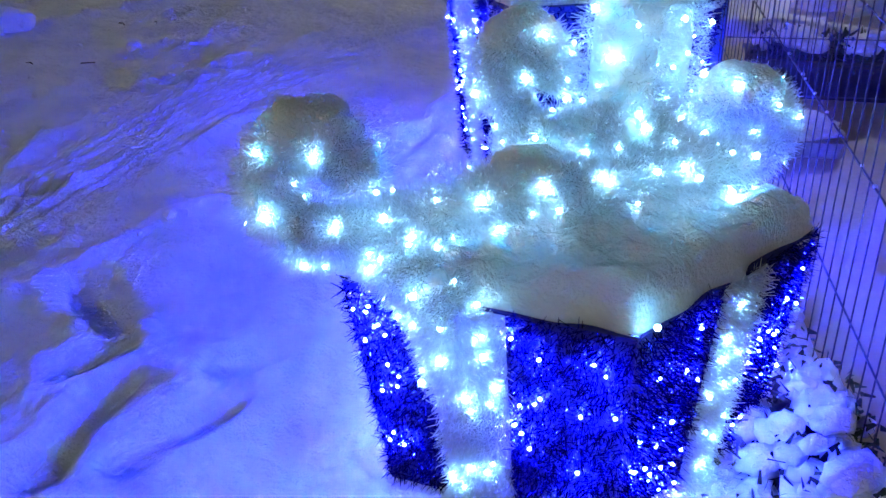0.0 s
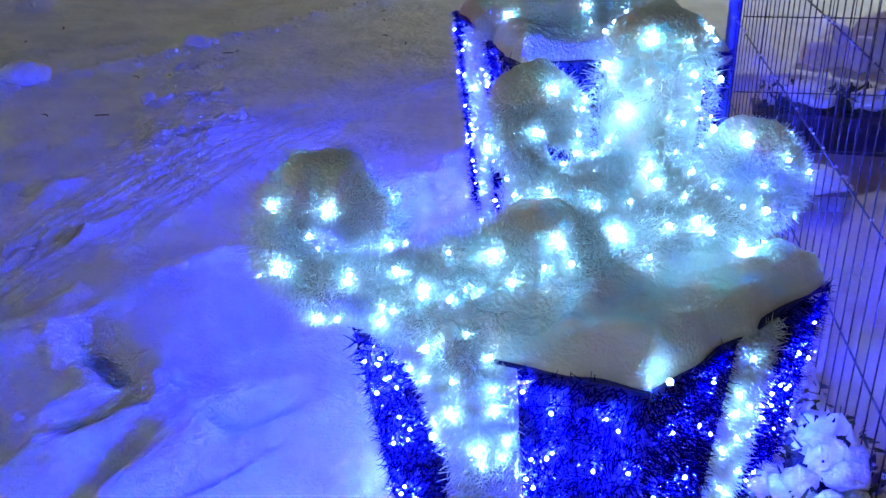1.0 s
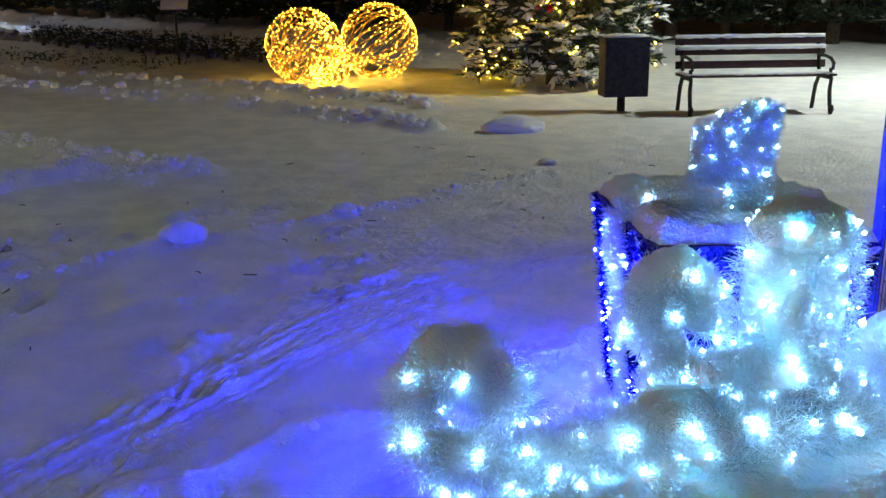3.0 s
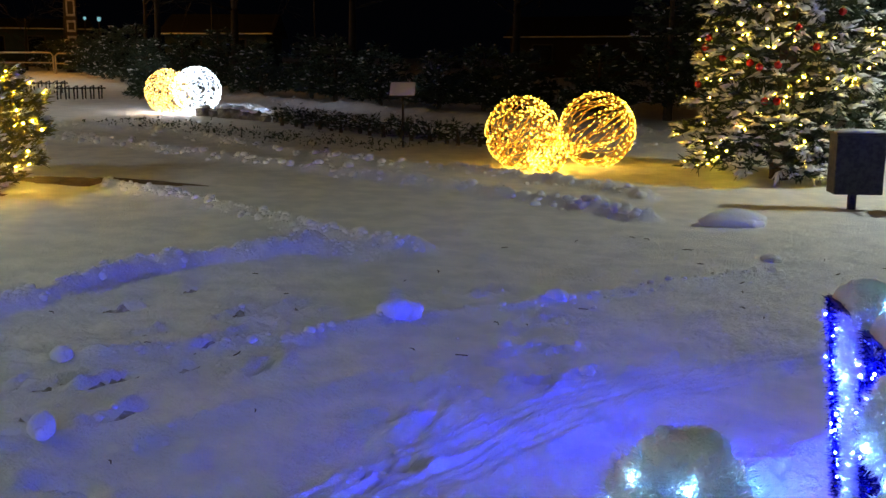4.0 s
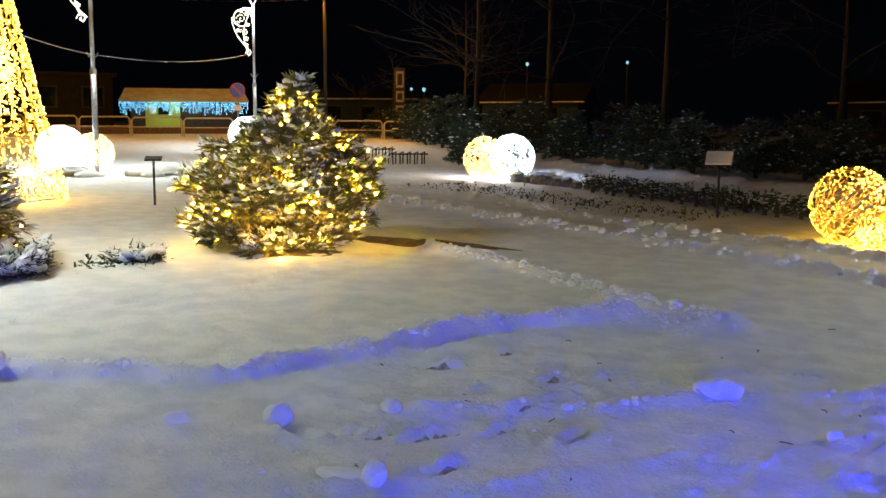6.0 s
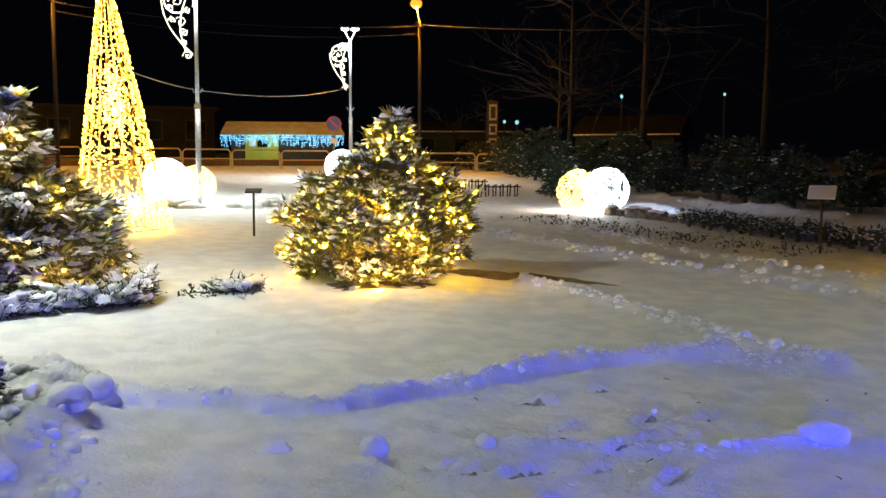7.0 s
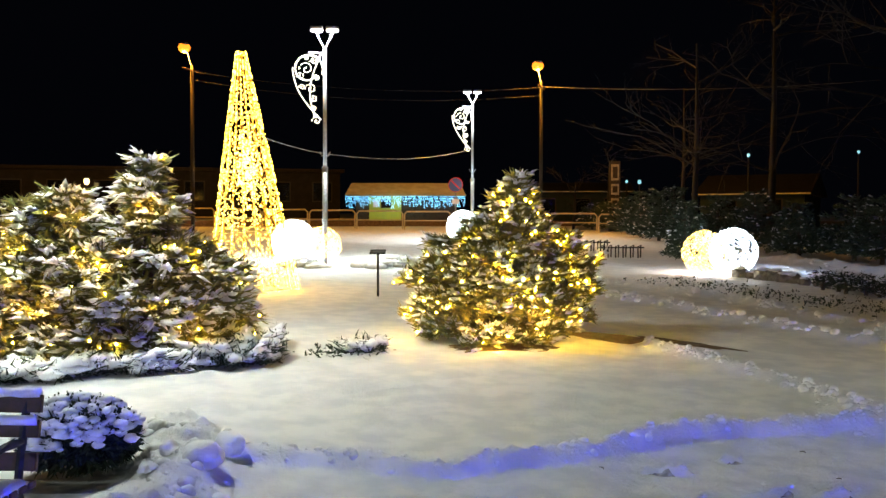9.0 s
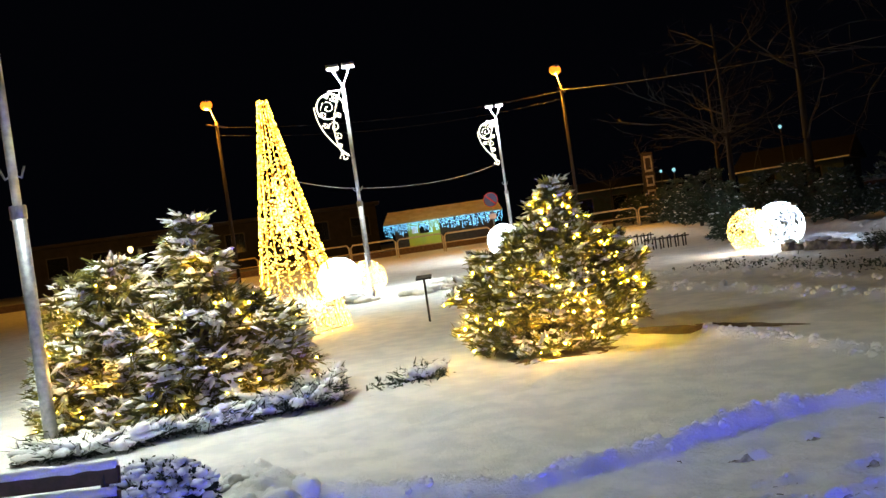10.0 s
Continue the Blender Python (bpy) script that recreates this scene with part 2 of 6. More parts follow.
# ---- the lie of the land ----
def land(x, y):
    """Flat round the terrace, rising gently towards the street."""
    d = -np.asarray(x, float) - 7.0
    return 0.031 * (d + np.sqrt(d * d + 16)) / 2 - 0.017


def rough_noise(x, y, f, seed):
    """Smooth lattice noise in -1..1."""
    x, y = x * f + seed * 13.7, y * f + seed * 5.3
    i, j = np.floor(x).astype(np.int64), np.floor(y).astype(np.int64)
    u, w = x - i, y - j
    u, w = u * u * (3 - 2 * u), w * w * (3 - 2 * w)

    def h(a, b):
        k = (a * 374761393 + b * 668265263 + seed * 974711) & 0x7FFFFFFF
        k = ((k ^ (k >> 13)) * 1274126177) & 0x7FFFFFFF
        return ((k ^ (k >> 16)) & 0xFFFF) / 32767.5 - 1

    return (h(i, j) * (1 - u) + h(i + 1, j) * u) * (1 - w) + (h(i, j + 1) * (1 - u) + h(i + 1, j + 1) * u) * w


def along(x, y, pts):
    """Distance to a line of points, and the signed side."""
    best, side = np.full(x.shape, 1e9), np.zeros(x.shape)
    for (ax, ay), (bx, by) in zip(pts, pts[1:]):
        dx, dy = bx - ax, by - ay
        t = np.clip(((x - ax) * dx + (y - ay) * dy) / (dx * dx + dy * dy), 0, 1)
        d = np.hypot(x - ax - t * dx, y - ay - t * dy)
        s = (x - ax) * dy - (y - ay) * dx
        near = d < best
        best, side = np.where(near, d, best), np.where(near, np.sign(s), side)
    return best, side


RIDGE = [(-7.6, 0.86), (-7.2, 1.05), (-6.98, 1.42), (-6.6, 1.88), (-6.27, 2.32), (-6.29, 2.75), (-6.28, 3.3), (-6.42, 4.2), (-6.47, 4.85), (-6.38, 5.4), (-6.15, 6.05)]
SPILL = [(-6.13, 5.98), (-5.6, 6.4), (-5.4, 6.6)]
LANE_A = [(-10.9, 7.2), (-8.6, 7.1), (-7.3, 6.8), (-6.3, 6.6), (-5.4, 6.5)]
LANE_B = [(-22, 9.7), (-16.95, 10.0), (-14.6, 10.3), (-12.5, 10.2), (-9.3, 10.3), (-7.4, 10.2), (-5.8, 9.85), (-4.6, 9.5)]
LANE_C = [(-22, 11.4), (-15.4, 12.2), (-12.1, 11.6), (-10.2, 11.5), (-9.0, 11.7), (-7.7, 11.75), (-6.2, 11.5), (-5.4, 11.1)]
LANE_D = [(-26, 18.6), (-20, 18.4), (-14, 18.0), (-9, 17.6), (-2, 17.3)]
LANE_E = [(-30, 21.6), (-20, 21.0), (-12, 20.4), (-3, 20.0)]
EDGE = [(-4.9, 3.0), (-4.22, 4.0), (-4.14, 4.4), (-3.84, 4.98), (-3.6, 5.45), (-3.31, 6.08), (-3.0, 6.8), (-2.6, 7.7)]
CREST = [(-4.1, 1.9), (-3.72, 2.54), (-3.61, 2.9), (-3.5, 3.3), (-3.39, 3.7)]
TRACK = [(-2.52, 1.6), (-2.5, 2.3), (-2.46, 2.75), (-2.42, 3.26), (-2.38, 3.64), (-2.32, 4.03), (-2.19, 4.45), (-1.94, 5.0), (-1.55, 5.6)]
BANK = [(-2.25, 1.2), (-2.1, 2.0), (-1.93, 2.2), (-1.84, 2.43), (-1.73, 2.58), (-1.65, 2.85), (-1.26, 3.69), (-1.08, 4.06), (-0.6, 6.0)]
PILE = [(-8.1, 0.75), (-7.2, 0.7), (-6.6, 0.55), (-5.9, 0.25), (-5.3, -0.3)]
# footprints: place, turn (degrees)
STEPS = [(-2.96, 3.26, 40), (-3.19, 3.82, 70), (-2.52, 2.80, 60), (-3.44, 1.91, 20), (-4.40, 5.30, 50), (-4.40, 4.56, 30), (-2.24, 2.33, 60), (-2.93, 4.70, 50), (-3.50, 2.40, 20),
         (-4.70, 4.00, 30), (-3.30, 5.20, 60), (-4.10, 5.60, 40), (-2.60, 4.15, 50), (-5.20, 2.70, 20), (-4.90, 2.20, 15), (-3.98, 3.45, 105)]
# deep prints and a trough in the soft bank: from, to
HOLES = [((-1.53, 1.68), (-1.46, 1.82)), ((-1.36, 1.36), (-1.36, 1.64)), ((-1.18, 1.45), (-1.08, 1.65)), ((-1.80, 2.14), (-1.54, 1.93)), ((-1.14, 1.80), (-1.02, 1.92)), ((-1.70, 1.45), (-1.62, 1.62))]
# shovel scrapes: from, to
SCRAPES = [((-4.44, 2.60), (-4.45, 2.98)), ((-4.74, 2.42), (-4.75, 2.62)), ((-4.62, 2.46), (-4.66, 2.88)), ((-3.95, 2.30), (-3.98, 2.70)), ((-4.89, 3.85), (-4.88, 4.18)), ((-4.49, 3.38), (-4.56, 3.90)),
           ((-4.76, 4.25), (-4.76, 4.64)), ((-5.75, 3.58), (-5.54, 3.79)), ((-4.22, 2.06), (-4.22, 2.24)), ((-5.70, 4.22), (-5.65, 4.38)), ((-5.05, 3.30), (-5.02, 3.60)), ((-4.30, 3.05), (-4.33, 3.30))]


def fence_x(y):
    """Where the wire fence stands between the soft bank and the terrace."""
    return 0.47 - (y - 1.55) * 0.169


def ground_height(x, y):
    z = land(x, y)
    near = np.clip(1 - np.hypot(x + 4, y - 4) / 26, 0, 1)
    close = np.clip(1.6 - np.hypot(x + 2.2, y - 3.2) / 3.5, 0, 1)
    z = z + near * (0.018 * rough_noise(x, y, 0.9, 1) + 0.010 * rough_noise(x, y, 3.1, 2) + 0.006 * rough_noise(x, y, 9.0, 3) + 0.004 * rough_noise(x, y, 21.0, 33))
    z = z + close * (0.006 * rough_noise(x, y, 17.0, 34) + 0.005 * np.clip(rough_noise(x, y, 31.0, 35), -0.2, 1) + 0.004 * rough_noise(x, y, 47.0, 36))
    d, s = along(x, y, EDGE)
    trod = np.clip(0.5 - s * d * 1.2, 0, 1) * np.clip(1.2 - np.hypot(x + 3.6, y - 3.6) / 4.5, 0, 1)
    z = z + trod * (0.016 * rough_noise(x, y, 6.0, 4) + 0.010 * rough_noise(x, y, 15.0, 5))
    # scrapes of the shovel: a groove with the snow pushed up on its far side
    for k, ((ax, ay), (bx, by)) in enumerate(SCRAPES):
        l = math.hypot(bx - ax, by - ay)
        c, sn = (bx - ax) / l, (by - ay) / l
        u, w = (x - ax) * c + (y - ay) * sn, -(x - ax) * sn + (y - ay) * c
        w = w + 0.012 * rough_noise(x, y, 7.0, 80 + k)
        run = np.clip(np.minimum(u, l - u) / 0.05 + 0.5, 0, 1)
        z = z + run * (0.045 * np.exp(-((w - 0.055) / 0.030) ** 2) * np.clip(0.8 + 0.7 * rough_noise(x, y, 12.0, 90 + k), 0.1, 1.6) - 0.040 * np.exp(-(w / 0.022) ** 2))
    # ploughed ridges
    for line, w, h, f, sd in ((SPILL, 0.22, 0.08, 5.0, 7), (LANE_A, 0.15, 0.11, 4.0, 8), (LANE_B, 0.15, 0.125, 3.4, 9), (PILE, 0.30, 0.20, 3.4, 14), (CREST, 0.07, 0.035, 8.0, 15),
                              (LANE_C, 0.16, 0.12, 3.2, 10), (LANE_D, 0.35, 0.16, 1.6, 11), (LANE_E, 0.5, 0.24, 1.2, 12), (EDGE, 0.09, 0.045, 8.0, 13)):
        d, s = along(x, y, line)
        k = np.exp(-(d / w) ** 2)
        z = z + h * k * np.clip(0.85 + 0.28 * rough_noise(x, y, f, sd) + 0.32 * rough_noise(x, y, f * 2.7, sd + 20) + 0.12 * rough_noise(x, y, f * 6.0, sd + 40), 0.05, 2)
    # the kerb-like ridge of shovelled blocks, steep towards the trodden side
    d, s = along(x, y, RIDGE)
    q = s * d
    wide = np.where(q < 0, 0.085, 0.14) * (1 + 0.16 * rough_noise(x, y, 3.0, 70))
    block = 0.88 + 0.22 * rough_noise(x, y, 2.6, 71) + 0.36 * (0.5 - np.abs(rough_noise(x, y, 5.2, 72))) + 0.16 * rough_noise(x, y, 13.0, 73)
    z = z + (0.095 + 0.045 * np.clip((y - 2.2) / 2, 0, 1)) * np.exp(-(d / wide) ** 4) * np.clip(block, 0.15, 1.5)
    # the bank of soft snow beside the lit presents, broken off along its edge
    d, s = along(x, y, BANK)
    q = s * d + 0.05 * rough_noise(x, y, 4.0, 74) + 0.025 * rough_noise(x, y, 11.0, 75)
    inside = np.clip(0.5 + q * 16.0, 0, 1)
    inside = inside * inside * (3 - 2 * inside)
    soft = inside * np.clip((7 - y) / 2, 0, 1) * np.clip((y - 0.2) * 2, 0, 1)
    z = z + soft * (0.125 + 0.030 * rough_noise(x, y, 2.2, 15) + 0.022 * rough_noise(x, y, 6.0, 16) + 0.02 * np.exp(-((q - 0.07) / 0.06) ** 2))
    for k, ((ax, ay), (bx, by)) in enumerate(HOLES):
        d, s = along(x, y, [(ax, ay), (bx, by)])
        d = d + 0.018 * rough_noise(x, y, 9.0, 100 + k) + 0.008 * rough_noise(x, y, 25.0, 110 + k)
        z = z - 0.058 * np.exp(-(d / 0.05) ** 4) * (1 + 0.25 * rough_noise(x, y, 12.0, 120 + k)) + 0.024 * np.exp(-((d - 0.10) / 0.03) ** 2) * (0.6 + 0.8 * rough_noise(x, y, 10.0, 130 + k))
    # wheel marks: parallel grooves
    d, s = along(x, y, TRACK)
    q = s * d
    fade = np.exp(-(d / 0.30) ** 4)
    for k in range(9):
        c, wide, deep = -0.225 + 0.055 * k, 0.0115 + 0.002 * (k % 3), (0.6, 1.0, 0.8, 1.1, 0.7, 1.2, 0.9, 0.7, 0.5)[k]
        o = q - c - 0.016 * rough_noise(x, y, 0.9, 50) - 0.008 * rough_noise(x, y, 1.3, 50 + k) - 0.004 * rough_noise(x, y, 5.0, 60 + k)
        z = z + 0.034 * deep * fade * (np.exp(-((o - 1.9 * wide) / wide) ** 2) * 0.8 - np.exp(-(o / wide) ** 2)) * np.clip(0.7 + 0.8 * rough_noise(x, y, 1.2, 70 + k), 0.05, 1.2)
    for c in (-0.34, 0.31):
        z = z + 0.032 * np.exp(-((q - c - 0.03 * rough_noise(x, y, 1.1, 68)) / 0.040) ** 2) * np.clip(0.3 + 1.1 * rough_noise(x, y, 3.0, 18), 0, 1.2)
    # footprints
    for fx, fy, a in STEPS:
        c, sn = math.cos(radians(a)), math.sin(radians(a))
        u, w = (x - fx) * c + (y - fy) * sn, -(x - fx) * sn + (y - fy) * c
        r = (u / 0.15) ** 2 + (w / 0.055) ** 2
        z = z - 0.055 * np.exp(-r ** 2) + 0.040 * np.exp(-(np.sqrt(r) - 1.45) ** 2 * 9) * (0.6 + 0.7 * rough_noise(x, y, 14.0, 19))
    # wandering prints over the lawn
    d, s = along(x, y, [(-8.65, 0.39), (-8.93, 1.53), (-9.24, 2.14), (-9.35, 2.8), (-9.58, 3.76), (-10.25, 5.05)])
    z = z - 0.05 * np.exp(-(d / 0.07) ** 2) * np.clip(rough_noise(x, y, 4.0, 21) * 2, 0, 1)
    # swept bare beyond the fence, under the terrace
    bare = np.clip((x - fence_x(y)) * 9 + 0.2, 0, 1) * np.clip((5.7 - y) * 6, 0, 1) * np.clip((y - 0.8) * 6, 0, 1)
    return z * (1 - bare) - 0.06 * bare


def steps(*spans):
    out = []
    for a, b, s in spans:
        out += list(np.arange(a, b - s * 0.5, s))
    return np.array(out + [spans[-1][1]])


far_out = 1.0 + np.cumsum(0.5 * 1.16 ** np.arange(44))
gx = np.concatenate((-26.0 - far_out[::-1], steps((-26, -7.6, 0.08), (-7.6, -2.95, 0.03), (-2.95, -1.45, 0.0075), (-1.45, 1.2, 0.025)), 1.2 + far_out * 0.8))
gy = np.concatenate((-2.0 - far_out[::-1], steps((-2, 0.6, 0.08), (0.6, 6.2, 0.0235), (6.2, 8, 0.035), (8, 14, 0.06), (14, 24, 0.2)), 24 + far_out))
GX, GY = np.meshgrid(gx, gy)
GZ = ground_height(GX, GY)
GZ = np.where(np.hypot(GX, GY) > 90, np.minimum(GZ, 2.6), GZ)
nx, ny = len(gx), len(gy)
idx = np.arange(nx * ny).reshape(ny, nx)
quads = np.stack((idx[:-1, :-1], idx[:-1, 1:], idx[1:, 1:], idx[1:, :-1]), -1).reshape(-1, 4)
tagged(raw("ground", np.stack((GX, GY, GZ), -1).reshape(-1, 3), quads, SNOW, smooth=True), "snow-covered park ground with ridges, wheel marks and footprints", "ground", kind="structure")


def gz(x, y):
    return float(land(x, y))


# ---- things: the lit presents ----
def surface_bulbs(name, places, size, mat, parent, label="", seed=1):
    rng = np.random.default_rng(seed)
    places = np.asarray(places, float)
    unit = (ICO_V, ICO_F) if len(places) < 450 else (OCTA_V, OCTA_F)
    v, f = scatter(*unit, places, np.full(len(places), size) * rng.uniform(0.8, 1.2, len(places)), rng)
    ob = raw(name, v, f, mat, parent, label)
    ob["kind"] = "stuff"
    return ob


def face_points(a, b, c, d, n, rng, u=(0, 1), w=(0, 1)):
    """Random points on the quad a b (top) c d (bottom), with its outward normal."""
    a, b, c, d = (np.array(p, float) for p in (a, b, c, d))
    s, t = rng.uniform(*u, n)[:, None], rng.uniform(*w, n)[:, None]
    p = (a * (1 - s) + b * s) * (1 - t) + (d * (1 - s) + c * s) * t
    k = np.cross(b - a, a - d)
    return p, k / np.linalg.norm(k)


def tinsel(places, ways, length, width, rng, spread):
    return needles(places, ways, length, width, rng, spread)


def present(name, top, z, drop, label, seed, bands):
    """A tapered gift box of blue tinsel with white bands; top: four corners in plan, against the clock from the left one."""
    rng = np.random.default_rng(seed)
    centre = sum((Vector((x, y, 0)) for x, y in top), Vector()) / 4
    root = thing(name, Matrix.Translation(centre), label, "christmas decoration", "lit presents")
    t = [np.array((x - centre.x, y - centre.y, z)) for x, y in top]
    b = [np.array((p[0] * drop, p[1] * drop, 0.02)) for p in t]
    bm = bmesh.new()
    vt, vb = [bm.verts.new(p) for p in t], [bm.verts.new(p) for p in b]
    bm.faces.new(vt)
    bm.faces.new(vb[::-1])
    for i in range(4):
        j = (i + 1) % 4
        bm.faces.new((vt[j], vt[i], vb[i], vb[j]))
    bmesh.ops.recalc_face_normals(bm, faces=bm.faces)
    part("box_body", bm, BLUE_CORE, root)
    blue_v, blue_w, white_v, white_w, dots_b, dots_w = [], [], [], [], [], []
    for i in range(4):
        j = (i + 1) % 4
        a, c = bands[i]
        for lo, hi, white in ((0, a, False), (a, c, True), (c, 1, False)):
            n = int(15000 * (hi - lo) * (0.9 if not white else 1.5))
            p, k = face_points(t[i], t[j], b[j], b[i], n, rng, (lo, hi))
            if white:
                p = p + k * rng.uniform(0.0, 0.02, n)[:, None]
            (white_v if white else blue_v).append(p)
            (white_w if white else blue_w).append(np.repeat(k[None], n, 0))
            m = int((42 if white else 58) * (hi - lo) * (1.6 if white else 1))
            q, k = face_points(t[i], t[j], b[j], b[i], m, rng, (lo + 0.02, hi - 0.02), (0.04, 0.98))
            (dots_w if white else dots_b).append(q + k * 0.016)
    # white band backing, a little proud of the box
    for i in range(4):
        j = (i + 1) % 4
        a, c = bands[i]
        k = np.cross(t[j] - t[i], t[i] - b[i])
        k = k / np.linalg.norm(k) * 0.006
        q = [t[i] + (t[j] - t[i]) * a + k, t[i] + (t[j] - t[i]) * c + k, b[i] + (b[j] - b[i]) * c + k, b[i] + (b[j] - b[i]) * a + k]
        bm = bmesh.new()
        f = bm.faces.new([bm.verts.new(p) for p in q])
        bmesh.ops.solidify(bm, geom=[f], thickness=0.004)
        part("ribbon_band", bm, TINSEL_WHITE, root, "white tinsel band")
    v, f = tinsel(np.concatenate(blue_v), np.concatenate(blue_w), 0.026, 0.0014, rng, 0.8)
    raw("blue_tinsel", v, f, TINSEL_BLUE, root)["kind"] = "stuff"
    v, f = tinsel(np.concatenate(white_v), np.concatenate(white_w), 0.024, 0.0012, rng, 0.8)
    raw("white_tinsel", v, f, TINSEL_WHITE, root)["kind"] = "stuff"
    surface_bulbs("blue_light_string", np.concatenate(dots_b), 0.0029, BULB_BOX, root, seed=seed)
    surface_bulbs("white_light_string", np.concatenate(dots_w), 0.0050, BULB_COLD, root, seed=seed)
    return root, centre, t


BULB_BOX = material("blue_white_bulb", (0.8, 0.9, 1), 0.4, emit=(0.013, 0.022, 1.0), power=18500)


def bow_loop(root, origin, pts, radius, flat, axis, seed, snow=0.6, dots=16):
    """A thick tinsel loop of the bow along pts, with needles, bulbs and snow lying on its upper side."""
    rng = np.random.default_rng(seed)
    pts = [Vector(p) - origin for p in pts]
    loop = part("bow_loop", tubed(pts, radius * 0.62, 12, flat=flat, flat_axis=axis), TINSEL_CORE, root, "white tinsel bow loop", True)
    n = 15000
    P = np.array([p[:] for p in pts])
    seg = rng.integers(0, len(P) - 1, n)
    u = rng.uniform(0, 1, n)[:, None]
    c = P[seg] * (1 - u) + P[seg + 1] * u
    d = P[seg + 1] - P[seg]
    d /= np.linalg.norm(d, axis=1)[:, None]
    ax = np.array(axis, float)
    e = ax[None] - d * (d @ ax)[:, None]
    e /= np.linalg.norm(e, axis=1)[:, None]
    g = np.cross(d, e)
    a = rng.uniform(0, math.tau, n)[:, None]
    way = e * np.cos(a) / flat + g * np.sin(a)
    way /= np.linalg.norm(way, axis=1)[:, None]
    shell = (e * np.cos(a) * flat + g * np.sin(a)) * radius
    surf = c + shell * rng.uniform(0.60, 0.92, n)[:, None]
    v, f = tinsel(surf, way, 0.024, 0.0010, rng, 0.8)
    raw("tinsel", v, f, TINSEL_WHITE, loop)["kind"] = "stuff"
    # bulbs spread evenly among the outer blades
    side = rng.permutation(np.nonzero(way[:, 2] < 0.8)[0])[:700]
    spots = (c + shell)[side]
    far = np.full(len(spots), 1e9)
    order = [0]
    for _ in range(max(10, int(dots * 0.8))):
        far = np.minimum(far, np.linalg.norm(spots - spots[order[-1]], axis=1))
        order.append(int(np.argmax(far)))
    spots = spots[order] + rng.normal(0, 0.004, (len(order), 3))
    big = max(4, len(spots) // 2)
    surface_bulbs("light_string", spots[:big], 0.0066, BULB_COLD, loop, seed=seed)
    surface_bulbs("small_light_string", spots[big:], 0.0040, BULB_COLD, loop, seed=seed + 1)
    # snow: a thick irregular cap on the upper side
    if snow:
        bm = bmesh.new()
        fine = [pts[i].lerp(pts[i + 1], k / 3) for i in range(len(pts) - 1) for k in range(3)] + [pts[-1]]
        top = max(p.z for p in fine)
        low = min(p.z for p in fine)
        rad = []
        line = []
        for i, p in enumerate(fine):
            k = max(0.0, (p.z - (top - (top - low) * snow)) / ((top - low) * snow))
            if k > 0.02:
                line.append(p + Vector((0, 0, radius * (0.20 + 0.16 * k))))
                rad.append(radius * (0.48 + 0.36 * k ** 0.5) * (1 + 0.25 * noise.noise(p * 30)))
        if len(line) > 2:
            rad[0] *= 0.4
            rad[-1] *= 0.4
            tube(bm, line, rad, 14, flat=flat, flat_axis=axis)
            bmesh.ops.subdivide_edges(bm, edges=bm.edges[:], cuts=1, use_grid_fill=True)
            for w in bm.verts:
                w.co += Vector((noise.noise(w.co * 24), noise.noise(w.co * 24 + Vector((9, 0, 0))), noise.noise(w.co * 24 + Vector((0, 9, 0))))) * 0.007
                w.co += Vector((noise.noise(w.co * 70), noise.noise(w.co * 70 + Vector((9, 0, 0))), noise.noise(w.co * 70 + Vector((0, 9, 0))))) * 0.006
            part("snow_cap", bm, SNOW_DEEP, loop, "rounded cap of fresh snow", True)["kind"] = "stuff"
    return loop


def ring_points(centre, radius, across, start, end, n=22, squash=1.0):
    """An open circle in the upright plane that holds the direction across."""
    u = Vector(across).normalized()
    return [Vector(centre) + u * math.cos(radians(a)) * radius + Vector((0, 0, math.sin(radians(a)) * radius * squash)) for a in np.linspace(start, end, n)]


